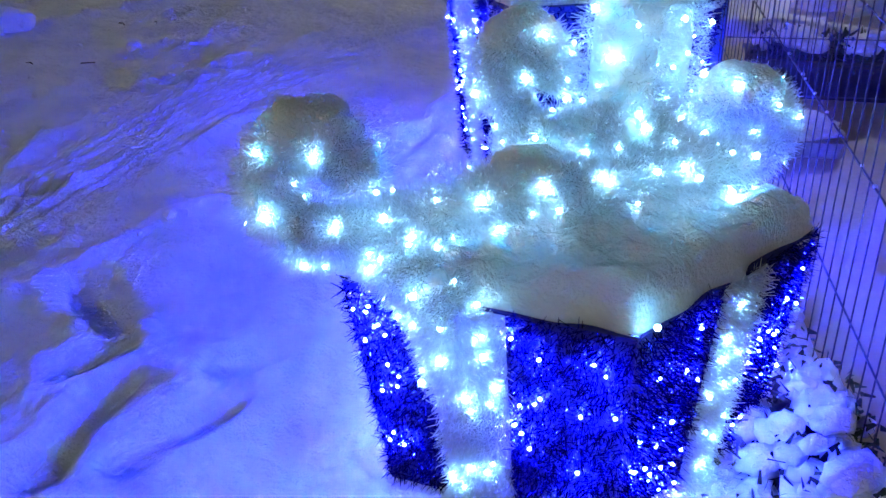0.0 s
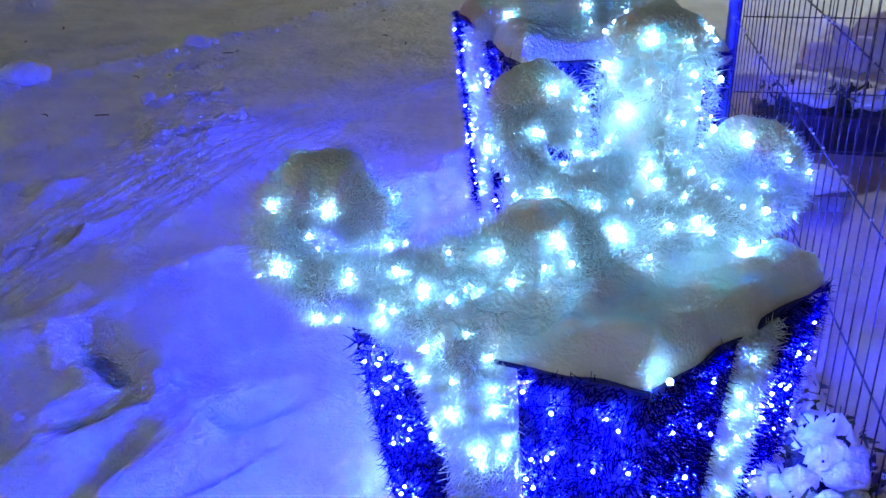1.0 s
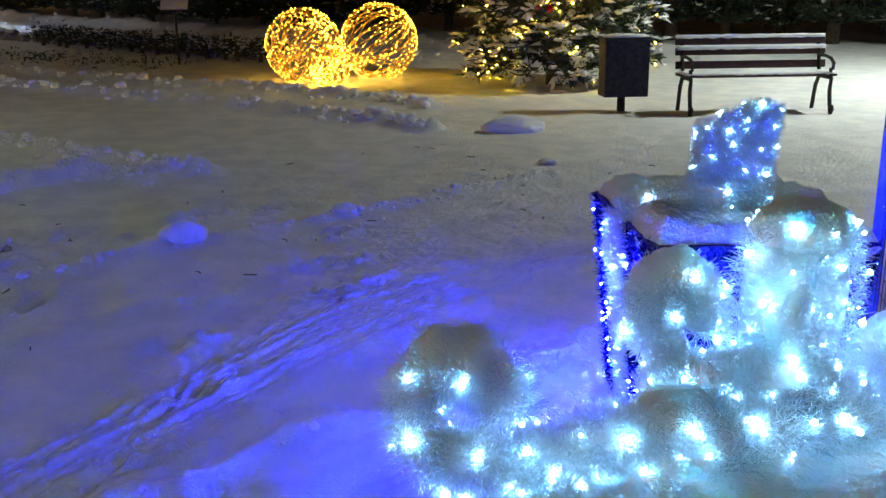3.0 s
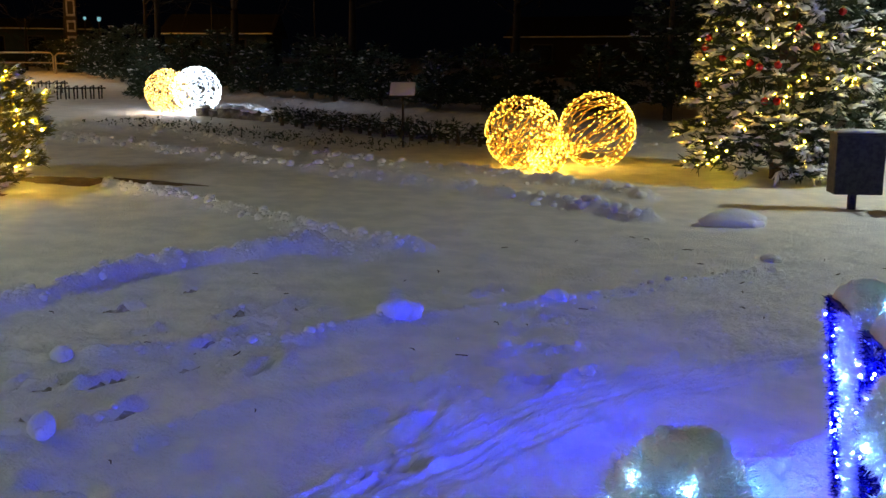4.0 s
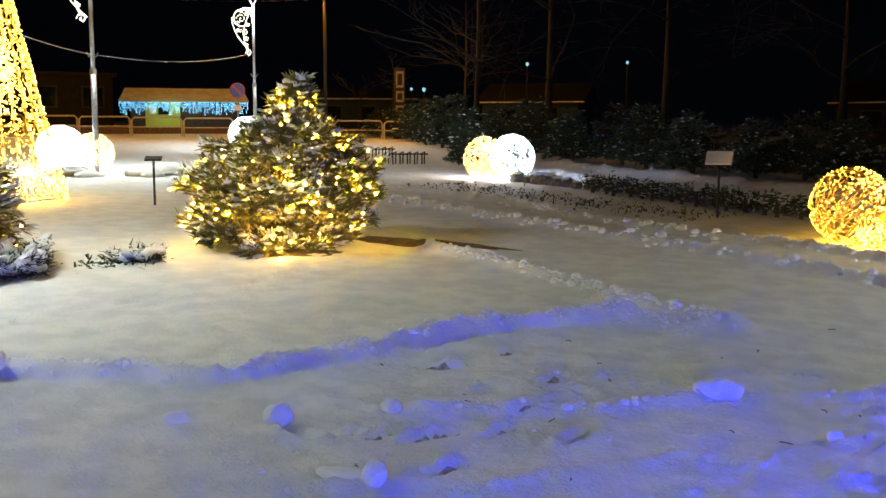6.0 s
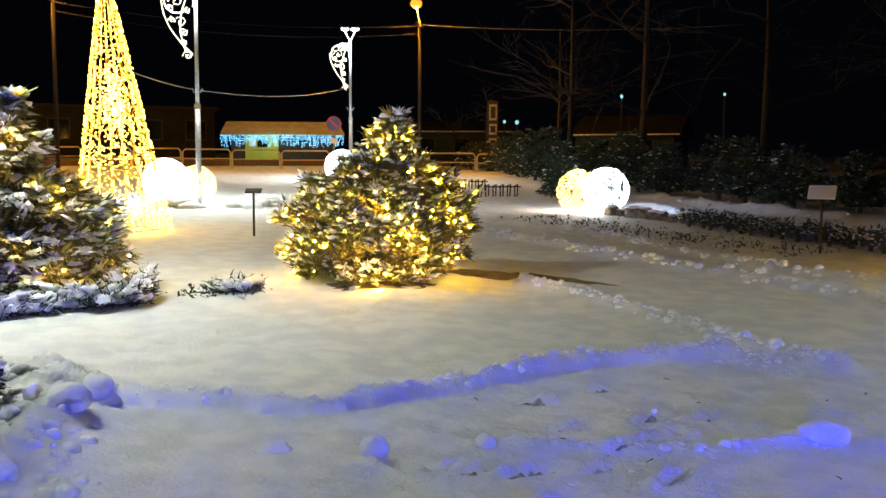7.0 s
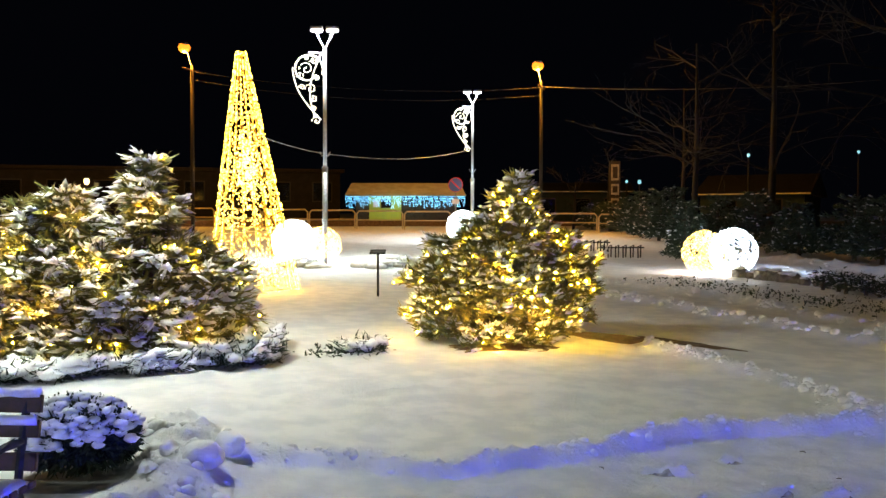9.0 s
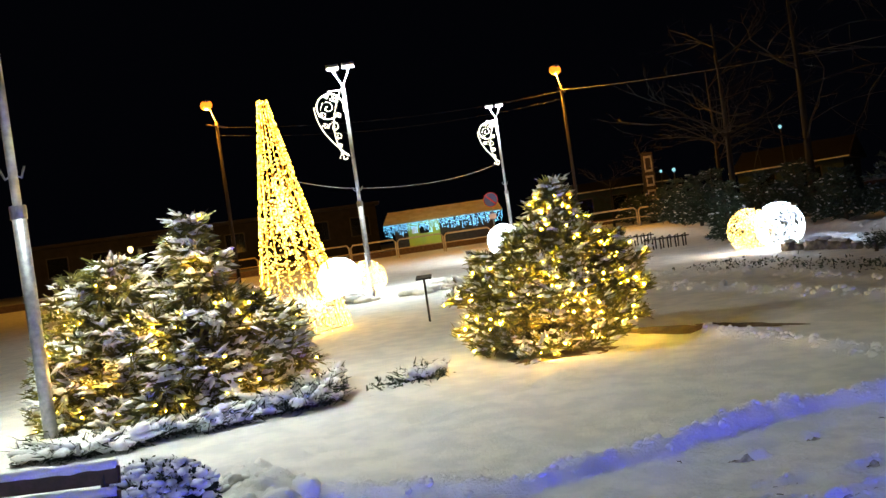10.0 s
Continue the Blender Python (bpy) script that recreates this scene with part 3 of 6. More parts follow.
def snow_slab(name, corners, z, thick, root, origin, seed, hump=0.05, over=-0.004):
    """Snow lying on a box lid, sagging over its edges."""
    n = 80
    c = [np.array((x - origin.x, y - origin.y)) for x, y in corners]
    mid = sum(c) / 4
    c = [mid + (p - mid) * (1 + over / np.linalg.norm(p - mid) * 1.6) for p in c]
    s = np.linspace(0, 1, n)
    S, T = np.meshgrid(s, s)
    X = ((c[0] * (1 - S[..., None]) + c[1] * S[..., None]) * (1 - T[..., None]) + (c[3] * (1 - S[..., None]) + c[2] * S[..., None]) * T[..., None])
    e = np.minimum(np.minimum(S, 1 - S), np.minimum(T, 1 - T))
    prof = np.clip(e / 0.075, 0, 1)
    prof = 1 - (1 - prof) ** 2.4
    a, b = S * 2 - 1, T * 2 - 1
    k = np.sqrt(1 - 0.05 * (a * a * b * b) ** 1.0)
    X = mid + (X - mid) * k[..., None]
    x, y = X[..., 0], X[..., 1]
    h = thick * prof * (1 + 0.35 * rough_noise(x, y, 5.0, seed) + 0.26 * rough_noise(x, y, 14.0, seed + 1) + 0.14 * rough_noise(x, y, 34.0, seed + 2) + 0.06 * rough_noise(x, y, 70.0, seed + 6))
    h = h + hump * np.exp(-((S - 0.45) ** 2 + (T - 0.55) ** 2) / 0.05)
    sag = -0.028 * np.clip(0.55 + 0.9 * rough_noise(x, y, 15.0, seed + 3), 0, 1.5) * np.exp(-(e / 0.022) ** 2)
    bulge = 1 + 0.05 * rough_noise(x, y, 13.0, seed + 4) * np.exp(-e / 0.03)
    x, y = mid[0] + (x - mid[0]) * bulge, mid[1] + (y - mid[1]) * bulge
    up = np.stack((x, y, z + h + sag), -1).reshape(-1, 3)
    # underside follows the lid
    dn = np.stack((mid[0] + (x - mid[0]) * 0.985, mid[1] + (y - mid[1]) * 0.985, np.where(e < 0.03, z + sag - 0.016, z + 0.004)), -1).reshape(-1, 3)
    i = np.arange(n * n).reshape(n, n)
    q = np.stack((i[:-1, :-1], i[:-1, 1:], i[1:, 1:], i[1:, :-1]), -1).reshape(-1, 4)
    rim = np.concatenate((i[0, :], i[1:, -1], i[-1, -2::-1], i[-2:0:-1, 0]))
    r2 = np.roll(rim, -1)
    side = np.stack((rim, rim + n * n, r2 + n * n, r2), -1)
    return raw(name, np.concatenate((up, dn)), np.concatenate((q, q[:, ::-1] + n * n, side)), SNOW_DEEP, root, "thick soft snow on the lid", True)


LID_BULBS = [(-0.20, 1.50, 0.70), (-0.05, 1.44, 0.685), (0.0, 1.93, 0.715), (0.04, 1.73, 0.715), (-0.02, 1.81, 0.715), (0.13, 1.88, 0.70), (-0.1, 1.62, 0.71), (-0.27, 1.60, 0.725), (-0.16, 1.70, 0.735), (0.10, 1.80, 0.71)]
BOX_A = [(-0.65, 1.49), (-0.08, 1.43), (0.24, 1.95), (-0.33, 2.03)]
ZA = 0.66
root_a, ca, _ = present("lit_present", BOX_A, ZA, 0.80, "blue tinsel gift box with white bands, snow and lit bow", 11,
                        [(0.29, 0.58), (0.42, 0.66), (0.4, 0.62), (0.4, 0.62)])
snow_slab("lid_snow", BOX_A, ZA, 0.080, root_a, ca, 31, hump=0.05)
# bow of the near present
bow_loop(root_a, ca, ring_points((-0.68, 1.46, 0.865), 0.086, (0.95, 0.30, 0), 318, 5, 26, 1.15), 0.062, 1.0, (-0.30, 0.95, 0), 41, 0.5, 22)
bow_loop(root_a, ca, [(-0.70, 1.44, 0.79), (-0.62, 1.50, 0.76), (-0.54, 1.55, 0.765), (-0.44, 1.61, 0.80), (-0.33, 1.68, 0.82), (-0.22, 1.75, 0.80)], 0.064, 1.15, (-0.5, 0.8, 0), 42, 0.3, 36)
bow_loop(root_a, ca, [(-0.585, 1.49, 0.75), (-0.47, 1.465, 0.69), (-0.42, 1.452, 0.60), (-0.405, 1.465, 0.48)], 0.055, 1.5, (0.97, -0.24, 0), 47, 0, 34)
bow_loop(root_a, ca, ring_points((-0.39, 1.90, 0.965), 0.055, (0.95, 0.25, 0), 300, -30, 22, 1.15), 0.062, 1.1, (-0.25, 0.95, 0), 43, 0.55, 18)
bow_loop(root_a, ca, ring_points((-0.16, 2.02, 0.98), 0.115, (0.25, 0.95, 0), 300, -110, 28, 1.35), 0.055, 2.0, (0.97, -0.22, 0), 44, 0.2, 62)
bow_loop(root_a, ca, ring_points((0.055, 2.20, 0.77), 0.085, (0.93, 0.36, 0), 190, -120, 24), 0.06, 1.25, (-0.36, 0.93, 0), 45, 0.4, 20)
bow_loop(root_a, ca, [(-0.30, 1.66, 0.77), (-0.19, 1.76, 0.80), (-0.07, 1.90, 0.79), (0.04, 2.04, 0.74)], 0.07, 1.4, (0.75, -0.65, 0), 46, 0, 38)
bow_loop(root_a, ca, [(-0.42, 1.84, 0.80), (-0.30, 1.84, 0.85), (-0.17, 1.86, 0.86), (-0.06, 1.90, 0.82)], 0.065, 1.3, (0.1, -0.95, 0), 48, 0, 34)

BOX_B = [(-1.0, 3.43), (-0.62, 2.74), (-0.01, 3.06), (-0.38, 3.75)]
ZB = 0.86
root_b, cb, _ = present("lit_present", BOX_B, ZB, 0.80, "second blue tinsel gift box with white bands under snow", 12,
                        [(0.3, 0.55), (0.4, 0.6), (0.4, 0.6), (0.4, 0.6)])
snow_slab("lid_snow", BOX_B, ZB, 0.06, root_b, cb, 51, hump=0.04)
for k, (dx, h) in enumerate(((-0.07, 0.27), (0.0, 0.31), (0.07, 0.34))):
    c = (-0.47 + dx * 0.9, 3.12 + dx * 0.5, 0.90)
    bow_loop(root_b, cb, [(c[0], c[1], 0.88), (c[0], c[1], 0.90 + h * 0.4), (c[0] + 0.01, c[1] + 0.01, 0.90 + h * 0.75), (c[0] + 0.015, c[1] + 0.02, 0.90 + h)],
             0.050, 1.2, (0.9, 0.4, 0), 60 + k, 0.35, 22)
bow_loop(root_b, cb, [(-0.47, 3.10, 0.93), (-0.58, 3.06, 0.95), (-0.72, 3.08, 0.92), (-0.80, 3.09, 0.86), (-0.80, 3.06, 0.7)], 0.05, 1.6, (0.5, -0.85, 0), 64, 0.4, 10)

# the blue strings throw their light over the snow around the boxes
for x, y, z, p in ((-0.62, 1.80, 0.50, 12), (-0.62, 1.40, 0.45, 6), (-0.15, 1.33, 0.40, 5), (-0.94, 3.05, 0.62, 22), (-0.30, 2.84, 0.55, 8)):
    lamp("blue_string_bulb", "POINT", (x, y, z), p, BLUE, 0.02)

# bulbs half sunk in the snow of the lid
surface_bulbs("light_string", [(p[0] - ca.x, p[1] - ca.y, p[2]) for p in LID_BULBS], 0.0065, BULB_COLD, root_a, seed=71)


# ---- light balls ----
def light_ball(place, r, wire, bulb, label, seed, tilt=(52, 34), hoops=30, dots=520, group="light balls", dot=0.0125):
    rng = np.random.default_rng(seed)
    x, y = place
    root = thing("light_ball", Matrix.Translation((x, y, gz(x, y) + r * 0.96)) @ pose(0, 0, 0, tilt[0], tilt[1], seed * 47), label, "light ball", group)
    P = []
    for k in range(hoops):
        ax = Vector((math.cos(math.pi * k / hoops), math.sin(math.pi * k / hoops), rng.normal(0, 0.22))).normalized()
        u = ax.orthogonal().normalized()
        w = ax.cross(u)
        off = rng.uniform(-0.22, 0.22)
        q = math.sqrt(1 - off * off)
        ring = [(ax * off + (u * math.cos(a) + w * math.sin(a)) * q) * r for a in np.linspace(0, math.tau, 40, endpoint=False)]
        part("hoop", tubed(ring, 0.007, 5, closed=True), wire, root, smooth=True)
        P += [ring[i] * 1.012 for i in range(0, 40)]
    pick = rng.choice(len(P), min(dots, len(P)), replace=False)
    surface_bulbs("light_string", np.array([P[i][:] for i in pick]), dot, bulb, root, seed=seed)
    return root


light_ball((-8.25, 12.75), 0.57, GOLD_WIRE, BULB_GOLD, "large golden wire ball lit with warm bulbs", 1)
light_ball((-7.6, 13.95), 0.60, GOLD_WIRE, BULB_GOLD, "large golden wire ball lit with warm bulbs", 2)
light_ball((-7.72, 12.62), 0.30, GOLD_WIRE, BULB_GOLD, "small golden wire ball between two large ones", 3, hoops=16, dots=220)
light_ball((-20.9, 15.75), 0.57, GOLD_WIRE, BULB_PALE, "pale golden light ball on snow", 4, hoops=26, dots=900, dot=0.017)
light_ball((-20.75, 16.55), 0.60, STEEL, BULB_LAMP, "cold white light ball on snow", 5, hoops=30, dots=800, dot=0.021)
light_ball((-27.6, 6.5), 0.60, STEEL, BULB_LAMP, "large cold white light ball behind a lamp post", 6, dots=1150, dot=0.036)
light_ball((-26.6, 6.35), 0.42, STEEL, BULB_LAMP, "cold white light ball behind a lamp post", 7, dots=900, dot=0.034)
light_ball((-26.75, 7.12), 0.52, STEEL, BULB_PALE, "pale golden light ball beside a lamp post", 8, dots=900, dot=0.020)
light_ball((-37.6, 16.2), 0.66, STEEL, BULB_LAMP, "cold white light ball near the street", 9, dots=1000, dot=0.036)
light_ball((-37.9, 16.95), 0.62, STEEL, BULB_ICE, "blue light ball near the street", 10, dots=600)
lamp("ball_bulb", "POINT", (-8.0, 12.95, 0.35), 22 * GAIN, AMBER, 0.05)
lamp("ball_bulb", "POINT", (-7.55, 13.75, 0.5), 16 * GAIN, AMBER, 0.05)
lamp("ball_bulb", "POINT", (-7.72, 12.62, 0.3), 22 * GAIN, AMBER, 0.05)
lamp("ball_bulb", "POINT", (-20.9, 15.7, 1.0), 110 * GAIN, (1, 0.9, 0.75), 0.05)
lamp("ball_bulb", "POINT", (-20.6, 16.7, 1.0), 150 * GAIN, (0.45, 0.62, 1.0), 0.05)
lamp("ball_bulb", "POINT", (-27.2, 6.9, 1.1), 300 * GAIN, (0.8, 0.9, 1.0), 0.05)
lamp("ball_bulb", "POINT", (-37.6, 16.4, 1.6), 200 * GAIN, (0.8, 0.9, 1.0), 0.05)


# ---- lit cone ----
def light_cone(x, y, r, h):
    rng = np.random.default_rng(5)
    root = thing("light_cone_tree", pose(x, y, gz(x, y), 2.6, -1.0, 0), "tall cone of golden light strings on a wire frame", "christmas decoration")
    n = 18
    bm_places = []
    for k in range(n):
        a = math.tau * k / n
        p0, p1 = Vector((math.cos(a) * r, math.sin(a) * r, 0.02)), Vector((math.cos(a) * 0.08, math.sin(a) * 0.08, h))
        pts = [p0.lerp(p1, t) + Vector((rng.normal(0, 0.012), rng.normal(0, 0.012), 0)) for t in np.linspace(0, 1, 24)]
        part("light_strip", tubed(pts, 0.009, 5), GOLD_WIRE, root)
        bm_places += [p0.lerp(p1, t) * 1.0 + Vector((math.cos(a), math.sin(a), 0)) * 0.02 for t in np.sort(rng.uniform(0, 1, 90))]
    for z in (0.05, 1.2, 2.4, 3.5, h - 0.05):
        q = r + (0.08 - r) * z / h
        part("hoop", tubed([(math.cos(a) * q, math.sin(a) * q, z) for a in np.linspace(0, math.tau, 28, endpoint=False)], 0.012, 5, closed=True), STEEL, root)
    for k in range(26):
        z, a = rng.uniform(0.2, 3.4), rng.uniform(0, math.tau)
        q = (r + (0.08 - r) * z / h) * 1.01
        s = 0.16
        ring = [(math.cos(a + math.cos(t) * s / q * (0.4 + 0.6 * t / 9)) * q, math.sin(a + math.cos(t) * s / q * (0.4 + 0.6 * t / 9)) * q, z + math.sin(t) * s * (0.4 + 0.6 * t / 9)) for t in np.linspace(0, 9, 26)]
        part("scroll", tubed(ring, 0.008, 4), GOLD_WIRE, root)
    surface_bulbs("light_string", np.array([p[:] for p in bm_places]), 0.015, BULB_GOLD, root, seed=9)
    # a net of larger bulbs between the strips, and a thick bundle inside at mid-height
    t, a = 1 - np.sqrt(1 - rng.uniform(0, 0.985, 1700)), rng.uniform(0, math.tau, 1700)
    q = (r + (0.08 - r) * t) * rng.uniform(0.97, 1.02, 1700)
    surface_bulbs("light_net", np.column_stack((np.cos(a) * q, np.sin(a) * q, t * h)), 0.016, BULB_PALE, root, "net of pale gold bulbs", 10)
    surface_bulbs("inner_light_string", rng.normal(0, 1, (260, 3)) * np.array((0.11, 0.11, 0.34)) + np.array((0, 0, h * 0.52)), 0.022, BULB_PALE, root, "bundle of bulbs inside the cone", 11)
    return root


light_cone(-19.39, 3.67, 0.90, 4.75)
for z, p in ((0.3, 28), (1.5, 6), (2.8, 5), (4.0, 2)):
    lamp("cone_bulb", "POINT", (-19.3, 3.75, 0.4 + z), p * GAIN, AMBER, 0.05)


# ---- park lamps with lit scrolls ----
def scroll(side):
    """Outline curves of the lit ornament on a post: a drop with curls."""
    out = []
    big = []
    for t in np.linspace(0, 1, 40):
        a = radians(200 - 330 * t)
        rr = 0.42 - 0.12 * t
        big.append((side * (0.46 + math.cos(a) * rr), 0, 1.55 + math.sin(a) * rr))
    out.append(big)
    out.append([(side * (0.88 - 0.80 * t ** 2.0), 0, 1.60 - 1.45 * t) for t in np.linspace(0, 1, 20)])
    out.append([(side * (0.10 + 0.30 * math.sin(t * 2.6)), 0, 1.95 - 1.75 * t) for t in np.linspace(0, 1, 20)])
    out.append([(side * (0.5 + 0.2 * math.cos(t) * (1 - t / 9)), 0, 1.55 + 0.2 * math.sin(t) * (1 - t / 9)) for t in np.linspace(0, 8, 24)])
    out.append([(side * (0.38 + 0.16 * math.cos(t) * (1 - t / 9)), 0, 1.0 + 0.16 * math.sin(t) * (1 - t / 9)) for t in np.linspace(0, 8, 24)])
    out.append([(side * (0.22 + 0.13 * math.cos(t) * (1 - t / 9)), 0, 0.12 + 0.13 * math.sin(t) * (1 - t / 9)) for t in np.linspace(0, 8, 20)])
    for cx, cz, r in ((0.30, 1.75, 0.10), (0.66, 1.35, 0.11), (0.62, 1.05, 0.09), (0.30, 0.72, 0.11), (0.30, 0.45, 0.08), (0.5, 1.85, 0.08), (0.22, 1.3, 0.09)):
        out.append([(side * (cx + r * math.cos(t) * (1 - t / 10)), 0, cz + r * math.sin(t) * (1 - t / 10)) for t in np.linspace(0, 8, 14)])
    return out


def park_lamp(x, y, turn, scroll_side, label, lean=(0, 0)):
    z = gz(x, y)
    root = thing("park_lamp", pose(x, y, z, lean[0], lean[1], turn), label, "lamp post", "park lamps")
    part("base_post", tubed([(0, 0, 0), (0, 0, 2.6)], 0.075, 14), STEEL, root, smooth=True)
    part("upper_post", tubed([(0, 0, 2.6), (0, 0, 5.95)], 0.05, 12), STEEL, root, smooth=True)
    part("collar", tubed([(0, 0, 2.55), (0, 0, 2.7)], 0.09, 14), STEEL, root)
    for s in (-1, 1):
        part("arm", tubed([(0, 0, 5.9), (s * 0.05, 0, 6.05), (s * 0.16, 0, 6.25), (s * 0.24, 0, HEAD - 0.12)], 0.025, 8), STEEL, root, smooth=True)
        head = part("lamp_head", boxed(s * 0.22 - 0.17, s * 0.22 + 0.17, -0.13, 0.13, HEAD - 0.12, HEAD - 0.03, 0.02), STEEL, root)
        part("led_panel", boxed(s * 0.22 - 0.15, s * 0.22 + 0.15, -0.11, 0.11, HEAD - 0.145, HEAD - 0.122), LED_FACE, head, "bright white led panel")
    for s in (-1, 1):
        part("bracket", tubed([(0, 0, 3.05), (s * 0.09, 0, 3.0), (s * 0.14, 0, 3.12)], 0.014, 6), STEEL, root)
    if scroll_side:
        dots = []
        orn = None
        for i, line in enumerate(scroll(scroll_side)):
            pts = [(p[0], p[1] - 0.06, p[2] + 3.85) for p in line]
            o = part("light_scroll", tubed(pts, 0.020 if i < 3 else 0.008, 6), SIGN_WHITE, root, "white scroll ornament set with bulbs")
            orn = orn or o
            for a, b in zip(pts[::1 if i < 3 else 2], pts[1::1 if i < 3 else 2]):
                dots += [[a[k] + (b[k] - a[k]) * q for k in range(3)] for q in (0.0, 0.5)]
        part("scroll_bracket", tubed([(0, 0, 5.85), (scroll_side * 0.45, -0.05, 5.85)], 0.02, 6), STEEL, root)
        surface_bulbs("light_string", np.array(dots) + np.array((0, -0.02, 0)), 0.012, BULB_SCROLL, root, seed=3)
    return root


BULB_SCROLL = material("white_bulb", (1, 1, 0.9), 0.4, emit=(1.0, 0.90, 0.62), power=4)
POSTS = [(-26.4, 7.1, 68, -1, "tall grey park lamp with a lit white scroll"), (-39.3, 17.4, 68, -1, "tall grey park lamp with a lit white scroll"),
         (-11.66, -0.87, 69, -1, "tall grey park lamp beside snowy thuja trees"), (3.2, 15.3, 40, 0, "tall grey park lamp beyond the terrace"), (2.2, -10.5, 60, 0, "tall grey park lamp on the path")]
for (x, y, turn, side, label), power in zip(POSTS, LAMP_POWER):
    park_lamp(x, y, turn, side, label)
    for s in (-1, 1):
        c, sn = math.cos(radians(turn)), math.sin(radians(turn))
        px, py, pz = x + s * 0.22 * c, y + s * 0.22 * sn, gz(x, y) + HEAD - 0.16
        lamp("led_lamp", "AREA", (px, py, pz), power, LED, 0.3, (px, py + 0.001, pz - 1), 145)


# ---- street lamps on wooden poles ----
def street_lamp(x, y, h, label):
    z = gz(x, y)
    root = thing("street_lamp", pose(x, y, z), label, "street lamp", "street lamps")
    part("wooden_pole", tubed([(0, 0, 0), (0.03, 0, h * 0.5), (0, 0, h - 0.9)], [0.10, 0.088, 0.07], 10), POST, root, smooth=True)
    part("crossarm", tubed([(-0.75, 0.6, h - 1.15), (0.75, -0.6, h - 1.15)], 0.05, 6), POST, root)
    part("lamp_arm", tubed([(0, 0, h - 1.0), (0.1, -0.2, h - 0.4), (0.35, -0.4, h - 0.1)], 0.03, 6), STEEL, root)
    hood = part("lamp_hood", lump(bmesh.new(), (0.4, -0.42, h + 0.02), (0.38, 0.2, 0.12), 1, 2, 0.02), STEEL, root)
    part("lamp_bulb", lump(bmesh.new(), (0.42, -0.42, h - 0.14), (0.34, 0.30, 0.26), 1, 2, 0.0), SODIUM_FACE, hood, "glowing orange sodium bulb", True)
    lamp("sodium_lamp", "POINT", (x + 0.45, y - 0.45, z + h - 0.55), SODIUM_POWER, SODIUM, 0.1)
    return root


street_lamp(-49.5, 6.8, 9.1, "wooden street pole with an orange sodium lamp")
street_lamp(-46.0, 24.4, 8.9, "wooden street pole with an orange sodium lamp")
street_lamp(-60.0, -18.0, 9.0, "wooden street pole with an orange sodium lamp")


